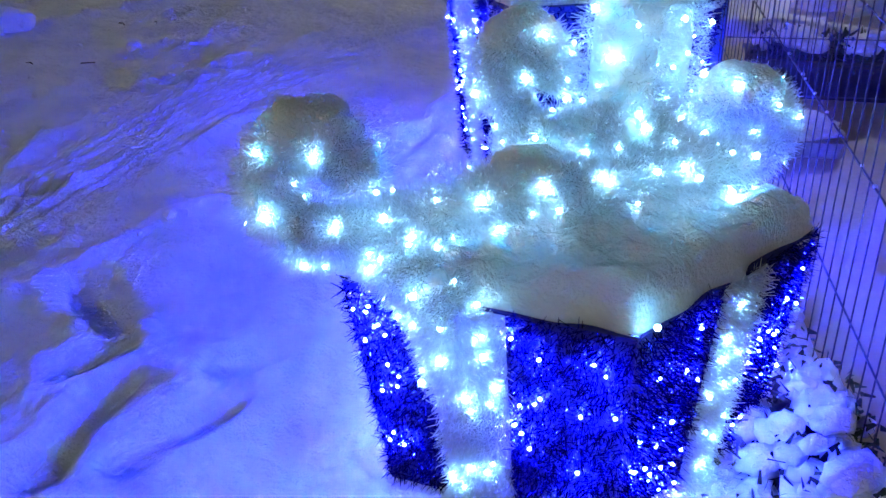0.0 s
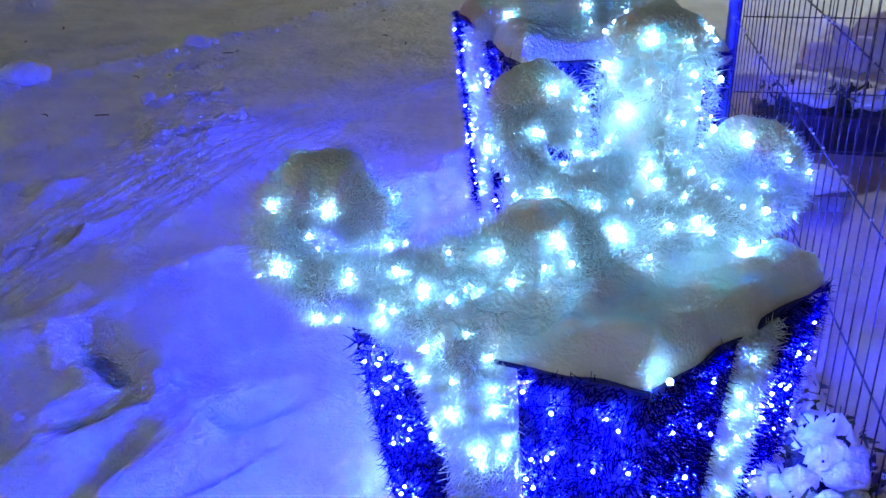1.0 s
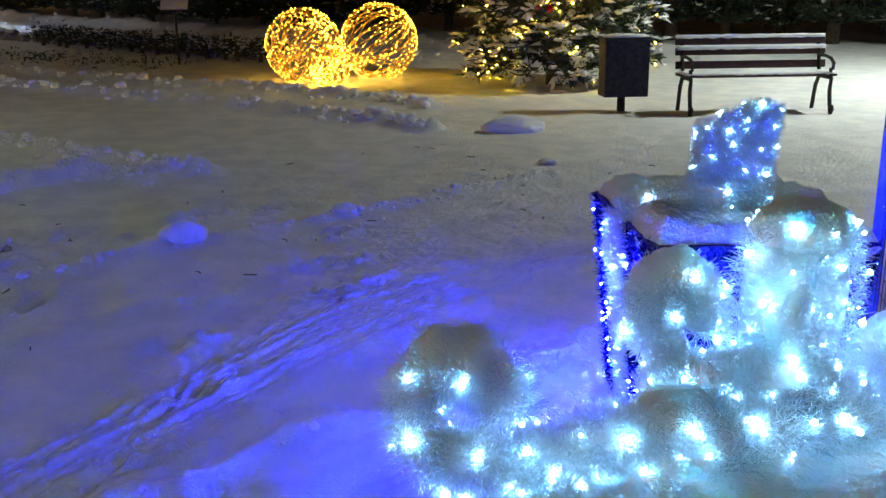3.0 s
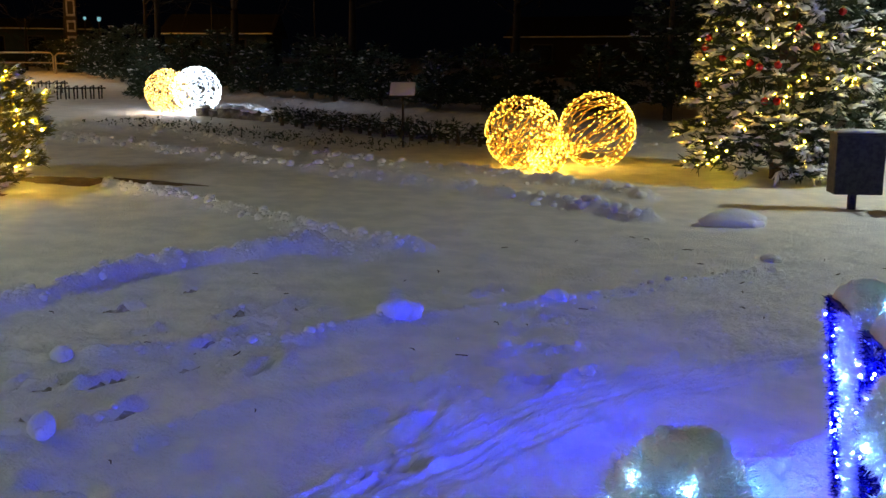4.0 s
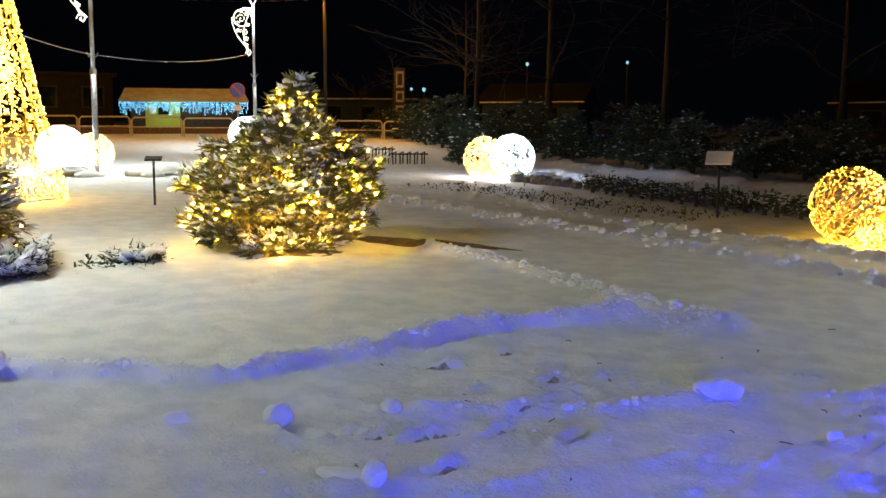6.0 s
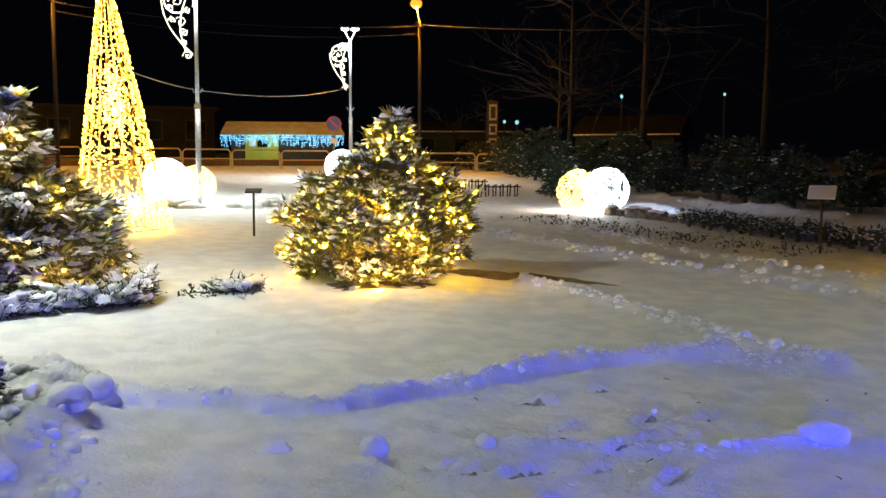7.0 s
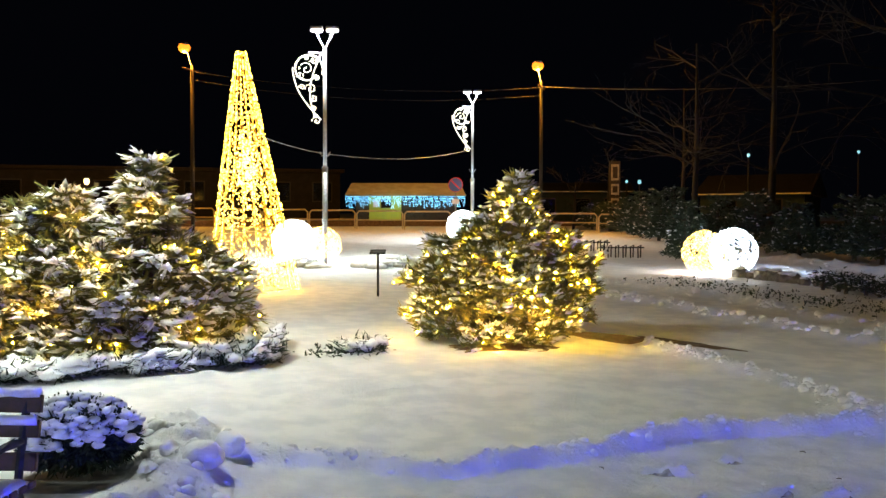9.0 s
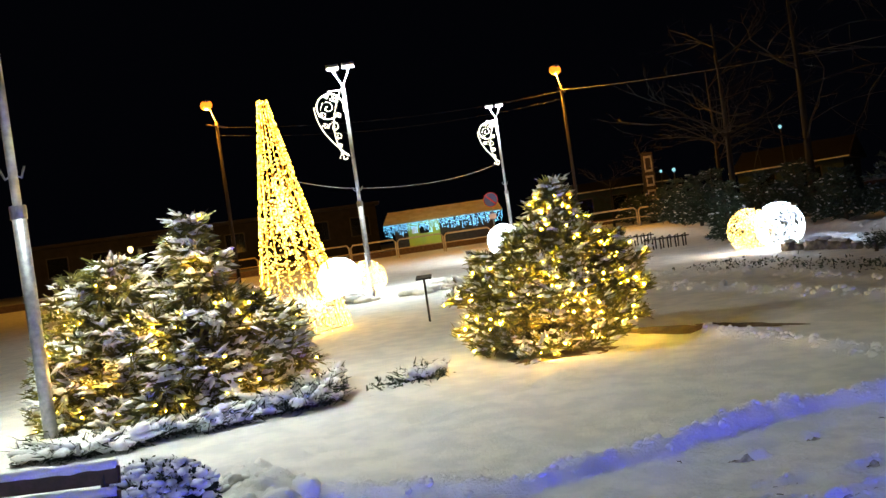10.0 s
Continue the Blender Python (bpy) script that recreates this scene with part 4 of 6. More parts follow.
# ---- trees ----
def conifer(name, x, y, r, h, label, seed, leaf=FOLIAGE, bulbs=None, dots=0, droop=-0.15, snow=1.0, start=0.03, power=0.85, rows=15, per=13, dense=1.0, tip=0.5, category="tree", sink=0.0, spray=0.16, dot=0.0105, shoots=0, low=0.9, profile=None, lean=(0, 0), clump=1.0, stray=0.10):
    """A conifer: trunk, limbs that reach out to the outline, sprays of small leaves, lying snow, light string."""
    rng = np.random.default_rng(seed)
    root = thing(name, pose(x, y, gz(x, y) - sink), label, category)
    part("trunk", tubed([(0, 0, -0.05), (0.01 + lean[0] * 0.5, lean[1] * 0.5, h * 0.5), (lean[0], lean[1], h * 0.97)], [0.045 + h * 0.018, 0.03 + h * 0.008, 0.008], 8), BARK, root, smooth=True)
    P, W, caps, lies, turn, tips = [], [], [], [], [], []
    limbs = bmesh.new()
    for i in range(rows):
        f = (i + 0.5) / rows
        z0 = h * (start + (0.97 - start) * f)
        for k in range(max(4, int(per * (1.15 - f)))):
            a = math.tau * (k + rng.uniform(0, 1)) / max(4, int(per * (1.15 - f))) + i
            reach = r * (np.interp(f, *zip(*profile)) if profile else (1 - f) ** power) * rng.uniform(0.72, 1.12) + (0.02 if profile else 0.05)
            if i < 3:
                reach *= low + (1 - low) * i / 3
            d = np.array((math.cos(a), math.sin(a), 0.0))
            end = d * reach + np.array((0, 0, z0 + reach * (droop + rng.normal(0, stray)) + (0.12 if droop > 0 else 0)))
            end[2] = max(end[2], 0.06)
            base = np.array((lean[0] * f, lean[1] * f, z0))
            end = end + np.array((base[0], base[1], 0))
            mid = (base + end) / 2 + np.array((0, 0, reach * 0.06))
            if k % 2 == 0:
                tube(limbs, [base, mid, end], [0.012, 0.009, 0.003], 4)
            n = int((10 + 26 * reach) * dense)
            t = 1 - rng.uniform(0, 1, n) ** 1.6 * 0.8
            q = base + (end - base) * t[:, None] + np.array((0, 0, reach * 0.06)) * np.sin(t * math.pi)[:, None]
            side = np.array((-d[1], d[0], 0))
            q = q + side * (rng.normal(0, 0.035 + 0.14 * reach, n) * (1.15 - t * 0.6))[:, None] + rng.normal(0, 0.035, (n, 3))
            w = d[None] * 0.9 + side[None] * rng.normal(0, 0.7, n)[:, None] + np.array((0, 0, droop * 0.8 + tip * 0.3)) + rng.normal(0, 0.42, (n, 3))
            P.append(q)
            W.append(w)
            m = rng.random(n) < 0.5 * snow * np.clip(t, 0.3, 1) / clump ** 1.3
            caps.append(q[m] + w[m] * spray * 0.35 + np.array((0, 0, 0.02)))
            lies.append(w[m])
            turn.append(np.arctan2(w[m][:, 1], w[m][:, 0]))
            tips.append(q[t > 0.8] + w[t > 0.8] * spray * 0.4)
    for k in range(shoots):
        a, rr = rng.uniform(0, math.tau), r * rng.uniform(0.2, 0.75)
        b0 = np.array((math.cos(a) * rr, math.sin(a) * rr, h * (1 - rr / r) ** (1 / max(power, 0.3)) * 0.8))
        e0 = b0 + np.array((math.cos(a) * 0.1, math.sin(a) * 0.1, rng.uniform(0.25, 0.5)))
        t = rng.uniform(0, 1, 24)
        q = b0 + (e0 - b0) * t[:, None] + rng.normal(0, 0.03, (24, 3))
        P.append(q)
        W.append(rng.normal(0, 0.5, (24, 3)) + np.array((0, 0, 0.7)))
        caps.append(q[::4])
        lies.append(rng.normal(0, 0.5, (len(q[::4]), 3)))
        turn.append(rng.uniform(0, 6, len(q[::4])))
    part("limbs", limbs, BARK, root)["kind"] = "stuff"
    P, W = np.concatenate(P), np.concatenate(W)
    W /= np.linalg.norm(W, axis=1)[:, None]
    # each spray is a small fan of five blades
    vs, fs, off = [], [], 0
    S = np.cross(W, np.array((0, 0, 1.0)) + rng.normal(0, 0.4, W.shape))
    S /= np.linalg.norm(S, axis=1)[:, None] + 1e-9
    for j, (s, l, b) in enumerate(((0, 1.0, 0), (0.55, 0.75, 0.15), (-0.55, 0.75, 0.15), (0.9, 0.5, 0.3), (-0.9, 0.5, 0.3))):
        way = W + S * s
        way /= np.linalg.norm(way, axis=1)[:, None]
        v, f = needles(P + W * spray * b, way, spray * l, spray * 0.085, rng, 0.16, 0.25)
        vs.append(v)
        fs.append(f + off)
        off += len(v)
    raw("foliage", np.concatenate(vs), np.concatenate(fs), leaf, root)["kind"] = "stuff"
    C = np.concatenate(caps)
    if snow and len(C):
        # snow lies along the sprays in ragged fingers, with a small pad at the root of each
        L = np.concatenate(lies)
        L = L / (np.linalg.norm(L, axis=1)[:, None] + 1e-9)
        S = np.cross(L, np.array((0, 0, 1.0)))
        S /= np.linalg.norm(S, axis=1)[:, None] + 1e-9
        vs, fs, off = [], [], 0
        for turn_side, reach in ((0, 1.0), (0.5, 0.8), (-0.5, 0.8)):
            way = L + S * turn_side
            way /= np.linalg.norm(way, axis=1)[:, None]
            across = np.cross(way, np.array((0, 0, 1.0)))
            across /= np.linalg.norm(across, axis=1)[:, None] + 1e-9
            l = (spray * clump * reach * rng.uniform(0.45, 0.95, len(C)))[:, None]
            b = (spray * clump * 0.10 * rng.uniform(0.6, 1.4, len(C)))[:, None]
            a = C - L * spray * 0.25
            up = np.array((0, 0, 1.0)) * b
            ring = [a, a + way * l * 0.5 - across * b - up * 0.3, a + way * l * 0.5 + across * b - up * 0.3, a + way * l * 0.45 + up, a + way * l - up * 0.4]
            vs.append(np.stack(ring, 1).reshape(-1, 3))
            tri = np.array(((0, 1, 3), (0, 3, 2), (1, 4, 3), (3, 4, 2), (0, 2, 1), (1, 2, 4)))
            fs.append((tri[None] + (np.arange(len(C)) * 5)[:, None, None]).reshape(-1, 3) + off)
            off += 5 * len(C)
        k = rng.random(len(C)) < 0.45
        sz = np.stack((rng.uniform(0.4, 1.0, k.sum()), rng.uniform(0.2, 0.45, k.sum()), rng.uniform(0.12, 0.28, k.sum())), -1) * spray * 0.5 * clump
        v, f = scatter(ICO_V, ICO_F, C[k], sz, rng, 0.4, np.concatenate(turn)[k])
        raw("lying_snow", np.concatenate(vs + [v]), np.concatenate(fs + [f + off]), SNOW_SOFT, root, "ragged snow lying along the sprays", True)["kind"] = "stuff"
    if dots:
        T = np.concatenate(tips)
        pick = rng.choice(len(T), min(dots, len(T)), replace=False)
        surface_bulbs("light_string", T[pick], dot, bulbs, root, seed=seed)
    return root


THUJA = [(0, 0.92), (0.12, 1.03), (0.25, 1.0), (0.42, 0.86), (0.58, 0.62), (0.68, 0.36), (0.78, 0.22), (0.9, 0.11), (1, 0.0)]
SPIRE = [(0, 0.95), (0.25, 1.0), (0.45, 0.82), (0.58, 0.52), (0.70, 0.32), (0.85, 0.20), (1, 0.03)]
conifer("thuja_tree", -12.1, 5.48, 1.22, 2.15, "round golden-lit thuja tree with warm bulbs and snow", 21, FOLIAGE, BULB_WARM, 340, droop=0.06, snow=0.6, rows=21, per=18, dense=2.0, dot=0.015, start=0.0, tip=1.7, spray=0.165, profile=THUJA, lean=(0.13, 0.28), clump=1.3, stray=0.17)
conifer("thuja_tree", -12.35, 0.95, 1.15, 2.4, "snow-laden thuja tree with warm bulbs", 22, FOLIAGE, BULB_WARM, 120, droop=-0.06, snow=0.95, rows=14, per=11, dense=1.7, shoots=7, start=0.0, spray=0.22, profile=SPIRE, clump=1.35, dot=0.013, stray=0.16)
conifer("thuja_tree", -12.7, 0.05, 1.2, 2.0, "snow-laden thuja tree with warm bulbs", 23, FOLIAGE, BULB_WARM, 140, droop=-0.06, snow=0.9, power=0.7, rows=12, per=12, dense=1.7, shoots=10, start=0.0, spray=0.22, clump=1.35, dot=0.013, stray=0.16)
conifer("thuja_tree", -13.9, -0.45, 0.85, 1.9, "small golden-lit thuja tree", 24, FOLIAGE, BULB_WARM, 120, droop=0.0, snow=0.6, power=0.7, dense=0.8, clump=1.2)
for x, y, z, p in ((-11.15, 4.9, 0.5, 9), (-10.95, 5.5, 0.6, 6), (-11.3, 6.3, 0.5, 9), (-11.4, 5.2, 1.2, 9), (-11.6, 5.9, 1.4, 8), (-11.9, 5.5, 2.0, 6), (-12.2, 4.2, 0.6, 8), (-11.0, 5.0, 0.22, 5),
                   (-11.5, 0.9, 0.7, 7), (-11.7, 0.3, 1.2, 8), (-11.7, 1.4, 1.2, 5), (-11.8, -0.4, 0.8, 8), (-12.0, 0.1, 1.9, 5), (-11.9, 0.9, 1.9, 4), (-13.4, -0.5, 1.4, 6), (-11.6, 0.3, 0.3, 4), (-11.4, 1.4, 0.4, 4),
                   (-4.9, 13.0, 0.9, 5), (-4.2, 13.1, 1.3, 5), (-5.3, 13.4, 1.7, 5), (-4.5, 13.4, 2.2, 5)):
    lamp("tree_bulb", "POINT", (x, y, z), p * GAIN * 1.5, (1.0, 0.56, 0.10), 0.02)
conifer("spruce_tree", -4.75, 14.3, 1.45, 6.8, "snowy spruce with warm bulbs and red ornaments", 25, FOLIAGE_DARK, BULB_WARM, 430, droop=-0.14, snow=0.9, power=0.5, rows=21, per=12, dense=1.5, start=0.03, low=0.85, spray=0.2, dot=0.0125, clump=1.5, stray=0.05)


# ---- benches and bin ----
def bench(m, width, label):
    root = thing("park_bench", m, label, "bench", "park benches")
    for x in (0.08, width - 0.08):
        side = part("bench_side", tubed([(x, -0.28, 0), (x, -0.24, 0.1), (x, -0.2, 0.28), (x, -0.22, 0.42), (x, 0.12, 0.42), (x, 0.2, 0.3), (x, 0.26, 0.0)], 0.024, 6), IRON, root)
        part("back_support", tubed([(x, 0.12, 0.42), (x, 0.17, 0.62), (x, 0.25, 0.88)], 0.022, 6), IRON, root)
        part("armrest", tubed([(x, 0.17, 0.66), (x, 0.0, 0.67), (x, -0.16, 0.65), (x, -0.25, 0.6), (x, -0.24, 0.53), (x, -0.18, 0.53), (x, -0.2, 0.42)], 0.02, 6), IRON, root)
        part("foot_curl", tubed([(x, -0.28, 0.02), (x, -0.33, 0.05), (x, -0.31, 0.1), (x, -0.26, 0.08)], 0.018, 6), IRON, side)
    for k in range(4):
        y = -0.2 + k * 0.095
        part("seat_slat", boxed(0, width, y, y + 0.075, 0.44, 0.475, 0.006), SLAT, root)
    for z, yy in ((0.56, 0.17), (0.72, 0.205), (0.84, 0.235)):
        part("back_slat", boxed(0, width, -0.017, 0.017, -0.045, 0.045, 0.006, pose(0, yy, z, -12)), SLAT, root)
    bm = bmesh.new()
    n = int(width / 0.05)
    tube(bm, [(0.01 + (width - 0.02) * i / n, -0.05, 0.477 + 0.012 * noise.noise(Vector((i * 0.4, 3, 0)))) for i in range(n + 1)], [0.024 + 0.006 * noise.noise(Vector((i * 0.7, 0, 0))) for i in range(n + 1)], 10, flat=7.0, flat_axis=(0, 1, 0))
    part("seat_snow", bm, SNOW_SOFT, root, "snow lying on the seat", True)
    for z, yy in ((0.89, 0.245), (0.765, 0.19)):
        part("back_snow", tubed([(0.01 + (width - 0.02) * i / n, yy, z + 0.006 * noise.noise(Vector((i * 0.6, z * 9, 0)))) for i in range(n + 1)], [0.028 + 0.008 * noise.noise(Vector((i * 0.5, 5, z))) for i in range(n + 1)], 8), SNOW_SOFT, root, "snow lying on the back slat", True)
    return root


bench(pose(-2.40, 11.86, 0, 0, 0, 28), 1.85, "dark slatted park bench with snow and iron sides")
bench(pose(-5.10, -0.18, 0, 0, 0, 65) @ pose(-1.99, 0, 0), 1.8, "dark red slatted park bench under snow")

bin_root = thing("litter_bin", pose(-3.05, 11.75, 0, 0, 0, 30), "dark square litter bin on a post, snow on its lid", "litter bin")
part("post", tubed([(0, 0.06, 0), (0, 0.06, 0.9)], 0.05, 10), IRON, bin_root)
part("bin_body", boxed(-0.27, 0.27, -0.17, 0.17, 0.20, 0.88, 0.015), IRON, bin_root)
part("bin_lid", boxed(-0.285, 0.285, -0.185, 0.185, 0.88, 0.905, 0.008), IRON, bin_root)
part("lid_snow", lump(bmesh.new(), (0, 0, 0.915), (0.27, 0.17, 0.03), 3, 3, 0.12), SNOW_SOFT, bin_root, "", True)


# ---- information boards ----
def board(x, y, turn, h, w, label, snow, tilt):
    root = thing("information_board", pose(x, y, gz(x, y), 0, 0, turn), label, "sign", "information boards")
    part("post", tubed([(0, 0, 0), (0, 0, h)], 0.022, 8), IRON, root)
    part("panel", boxed(-w / 2, w / 2, -0.19, 0.19, -0.015, 0.015, 0.005, pose(0, 0, h, tilt)), IRON, root)
    if snow:
        part("panel_snow", boxed(-w / 2, w / 2, -0.18, 0.18, 0.017, 0.05, 0.014, pose(0, 0, h, tilt)), SNOW_SOFT, root, "", True)
    return root


board(-17.85, 5.75, 68, 0.86, 0.30, "dark information board on a thin post", False, 8)
board(-11.6, 13.9, 34, 1.05, 0.46, "information board on a thin post under snow", True, 38)


# ---- street fence, kiosk, buildings ----
fence = thing("street_fence", pose(-53.4, 13.7, 0), "low steel tube street railing", "fence")
fa, fb = Vector((-53.4, 13.7, 0)), Vector((-46.1, 28.0, 0))
for k in range(-3, 7):
    p, q = fa.lerp(fb, (k + 0.02) / 6), fa.lerp(fb, (k + 0.98) / 6)
    zz = gz(p.x, p.y)
    pts = [(p.x, p.y, zz), (p.x, p.y, zz + 0.85)] + [(p.x + (q.x - p.x) * t, p.y + (q.y - p.y) * t, zz + 1.0) for t in (0.05, 0.95)] + [(q.x, q.y, zz + 0.85), (q.x, q.y, zz)]
    pts = [(a[0] - fa.x, a[1] - fa.y, a[2]) for a in pts]
    panel = part("railing", tubed(pts, 0.045, 6), RAIL, fence)
    part("rail", tubed([(p.x - fa.x, p.y - fa.y, zz + 0.5), (q.x - fa.x, q.y - fa.y, zz + 0.5)], 0.03, 6), RAIL, panel)

ka = math.degrees(math.atan2(24.7 - 17.8, -56.9 + 59.4))
kiosk = thing("kiosk", pose(-59.4, 17.8, gz(-58, 21) - 0.1, 0, 0, ka), "small kiosk with orange-lit snowy roof and icicle lights", "kiosk")
KW = 7.35
part("wall", boxed(0.5, KW - 0.4, 0.6, 3.4, 0, 2.0), DARKWOOD, kiosk)
part("poster_board", boxed(1.35, 3.4, 0.5, 0.6, 0.25, 1.95), YELLOW, kiosk, "yellow-green lit shop front")
part("service_window", boxed(2.1, 2.75, 0.44, 0.5, 1.2, 1.8, 0.02), GLASS_DARK, kiosk)
part("service_sign", boxed(1.6, 1.95, 0.45, 0.5, 1.25, 1.7), SIGN_WHITE, kiosk)
bm = bmesh.new()
v = [bm.verts.new(p) for p in ((-0.15, -0.35, 1.98), (KW + 0.15, -0.35, 1.98), (KW - 0.1, 2.0, 2.85), (0.15, 2.0, 2.85), (KW + 0.15, 4.2, 1.98), (-0.15, 4.2, 1.98))]
for q in ((0, 1, 2, 3), (2, 4, 5, 3), (0, 3, 5), (1, 4, 2), (0, 5, 4, 1)):
    bm.faces.new([v[i] for i in q])
bmesh.ops.recalc_face_normals(bm, faces=bm.faces)
part("roof", bm, ROOF_SNOW, kiosk)
rng = np.random.default_rng(77)
ic = []
for x in np.arange(-0.1, KW + 0.1, 0.075):
    n = rng.integers(3, 9)
    ic += [(x + rng.normal(0, 0.01), -0.37, 1.9 - 0.1 * k) for k in range(n) if rng.random() < 0.75]
surface_bulbs("icicle_lights", ic, 0.026, BULB_ICE, kiosk, "hanging strings of ice-blue lights", 4)
lamp("kiosk_lamp", "POINT", (-57.0, 20.2, gz(-58, 21) + 1.7), 40 * GAIN, (0.7, 1.0, 0.5), 0.06)

# shovelled heaps round the far park lamp
rng = np.random.default_rng(83)
for hx, hy, wide in ((-25.2, 8.2, 0.8), (-26.4, 9.0, 0.7), (-25.6, 6.3, 0.6)):
    bm = bmesh.new()
    for k in range(16):
        d, a = wide * rng.uniform(0, 1) ** 0.7, rng.uniform(0, math.tau)
        lump(bm, (math.cos(a) * d, math.sin(a) * d, 0.04 + 0.15 * (1 - d / wide)), (rng.uniform(0.2, 0.36), rng.uniform(0.2, 0.36), rng.uniform(0.08, 0.14)), k, 2, 0.25)
    ob = tagged(part("snow_heap", bm, SNOW_SOFT, smooth=True), "heap of shovelled snow beside the white light balls", "snow heap", "snow heaps", "stuff")
    ob.location = (hx, hy, gz(hx, hy) - 0.02)


def far_lamp(x, y, z, size, bulb, label):
    """A lantern on a thin mast, far off in the dark."""
    root = thing("far_lantern", pose(x, y, gz(x, y)), label, "street lamp", "far lanterns")
    top = z - gz(x, y)
    part("mast", tubed([(0, 0, 0), (0, 0, top - size)], 0.05, 6), IRON, root)
    part("hood", tubed([(0, 0, top + size * 0.8), (0, 0, top + size * 1.2)], [size * 1.1, size * 0.3], 8), IRON, root)
    part("globe", lump(bmesh.new(), (0, 0, top), (size * 0.8, size * 0.8, size), 1, 2, 0.0), bulb, root, "glowing globe", True)
    return root


TEAL_GLOW = material("teal_lantern_glass", (0.5, 0.8, 0.8), 0.3, emit=(0.35, 0.85, 1.0), power=0.45)
AMBER_GLOW = material("amber_lantern_glass", (0.9, 0.8, 0.5), 0.3, emit=(1.0, 0.75, 0.28), power=2.5)
far_lamp(-46.1, 38.2, 5.7, 0.12, TEAL_GLOW, "small teal lantern far off in the dark")
far_lamp(-42.1, 42.6, 5.75, 0.10, TEAL_GLOW, "small teal lantern far off in the dark")
far_lamp(-58.2, 38.8, 4.6, 0.16, TEAL_GLOW, "small pale lantern far off beyond the street")
far_lamp(-58.9, 38.2, 4.65, 0.12, TEAL_GLOW, "small pale lantern far off beyond the street")
far_lamp(-70.0, 2.75, 4.5, 0.24, AMBER_GLOW, "warm lantern before the long street building")

# red ornaments on the spruce
rng = np.random.default_rng(6)
for k in range(16):
    a, z = rng.uniform(-2.9, -0.6), rng.uniform(0.9, 3.2)
    r = 1.45 * (1 - z / 6.8) ** 0.5 * 0.95
    bauble = thing("bauble", Matrix.Translation((-4.75 + math.cos(a) * r, 14.3 + math.sin(a) * r, z)), "red glass bauble hanging in the spruce", "bauble", "red baubles")
    part("ball", lump(bmesh.new(), (0, 0, 0), (0.055, 0.055, 0.055), 1, 2, 0.0), BULB_RED, bauble, "", True)
    part("cap", tubed([(0, 0, 0.05), (0, 0, 0.075)], 0.014, 8), GOLD_WIRE, bauble)


# ---- the terrace beside the presents ----
terrace = bmesh.new()
tv = [[terrace.verts.new((x, y, z)) for x, y in ((fence_x(0.85) + 0.03, 0.85), (9.0, 0.85), (9.0, 5.6), (fence_x(5.6) + 0.03, 5.6))] for z in (-0.2, 0.012)]
terrace.faces.new(tv[1])
terrace.faces.new(tv[0][::-1])
for k in range(4):
    terrace.faces.new((tv[0][k], tv[0][(k + 1) % 4], tv[1][(k + 1) % 4], tv[1][k]))
tagged(part("pavement", terrace, PAVING), "trodden brownish snow-dusted terrace", "pavement", kind="structure")
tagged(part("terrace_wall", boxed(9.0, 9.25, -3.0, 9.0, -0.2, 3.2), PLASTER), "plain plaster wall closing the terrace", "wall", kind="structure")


def mesh_fence(p, q, h, label, bars, first_post):
    """A panel of thin upright wires with few cross wires."""
    p, q = Vector((*p, 0)), Vector((*q, 0))
    root = thing("wire_fence", Matrix.Translation(p), label, "fence", "wire fence panels")
    d = q - p
    if first_post:
        part("post", tubed([(0, 0, 0), (0, 0, h)], 0.030, 12), BLUE_STEEL, root, "blue steel post", True)
    part("post", tubed([d, d + Vector((0, 0, h))], 0.022, 10), BLUE_STEEL, root, "blue steel post", True)
    for i in range(1, bars):
        a = d * (i / bars)
        part("wire", tubed([a + Vector((0, 0, 0.03)), a + Vector((0, 0, h - 0.02))], 0.0021, 5), WIRE, root)
    for z in (0.06, 0.33, 0.67, 1.0, 1.35, h - 0.02):
        part("cross_wire", tubed([Vector((0, 0, z)), d + Vector((0, 0, z))], 0.003, 5), WIRE, root)
    rng = np.random.default_rng(int(h * 100) + bars)
    beads = [(d * t + Vector((0, 0, z + 0.004)))[:] for z in (0.67, 1.0) for t in rng.uniform(0, 1, 26)]
    v, f = scatter(ICO_V, ICO_F, beads, rng.uniform(0.003, 0.007, len(beads)), rng, 0.2)
    raw("frozen_beads", v, f, SNOW_SOFT, root)["kind"] = "stuff"
    return root


mesh_fence((-0.02, 4.45), (0.47, 1.55), 1.75, "thin dark wire fence panel with a blue post", 40, True)
mesh_fence((0.02, 4.47), (2.4, 4.85), 1.75, "thin dark wire fence panel behind the presents", 26, False)


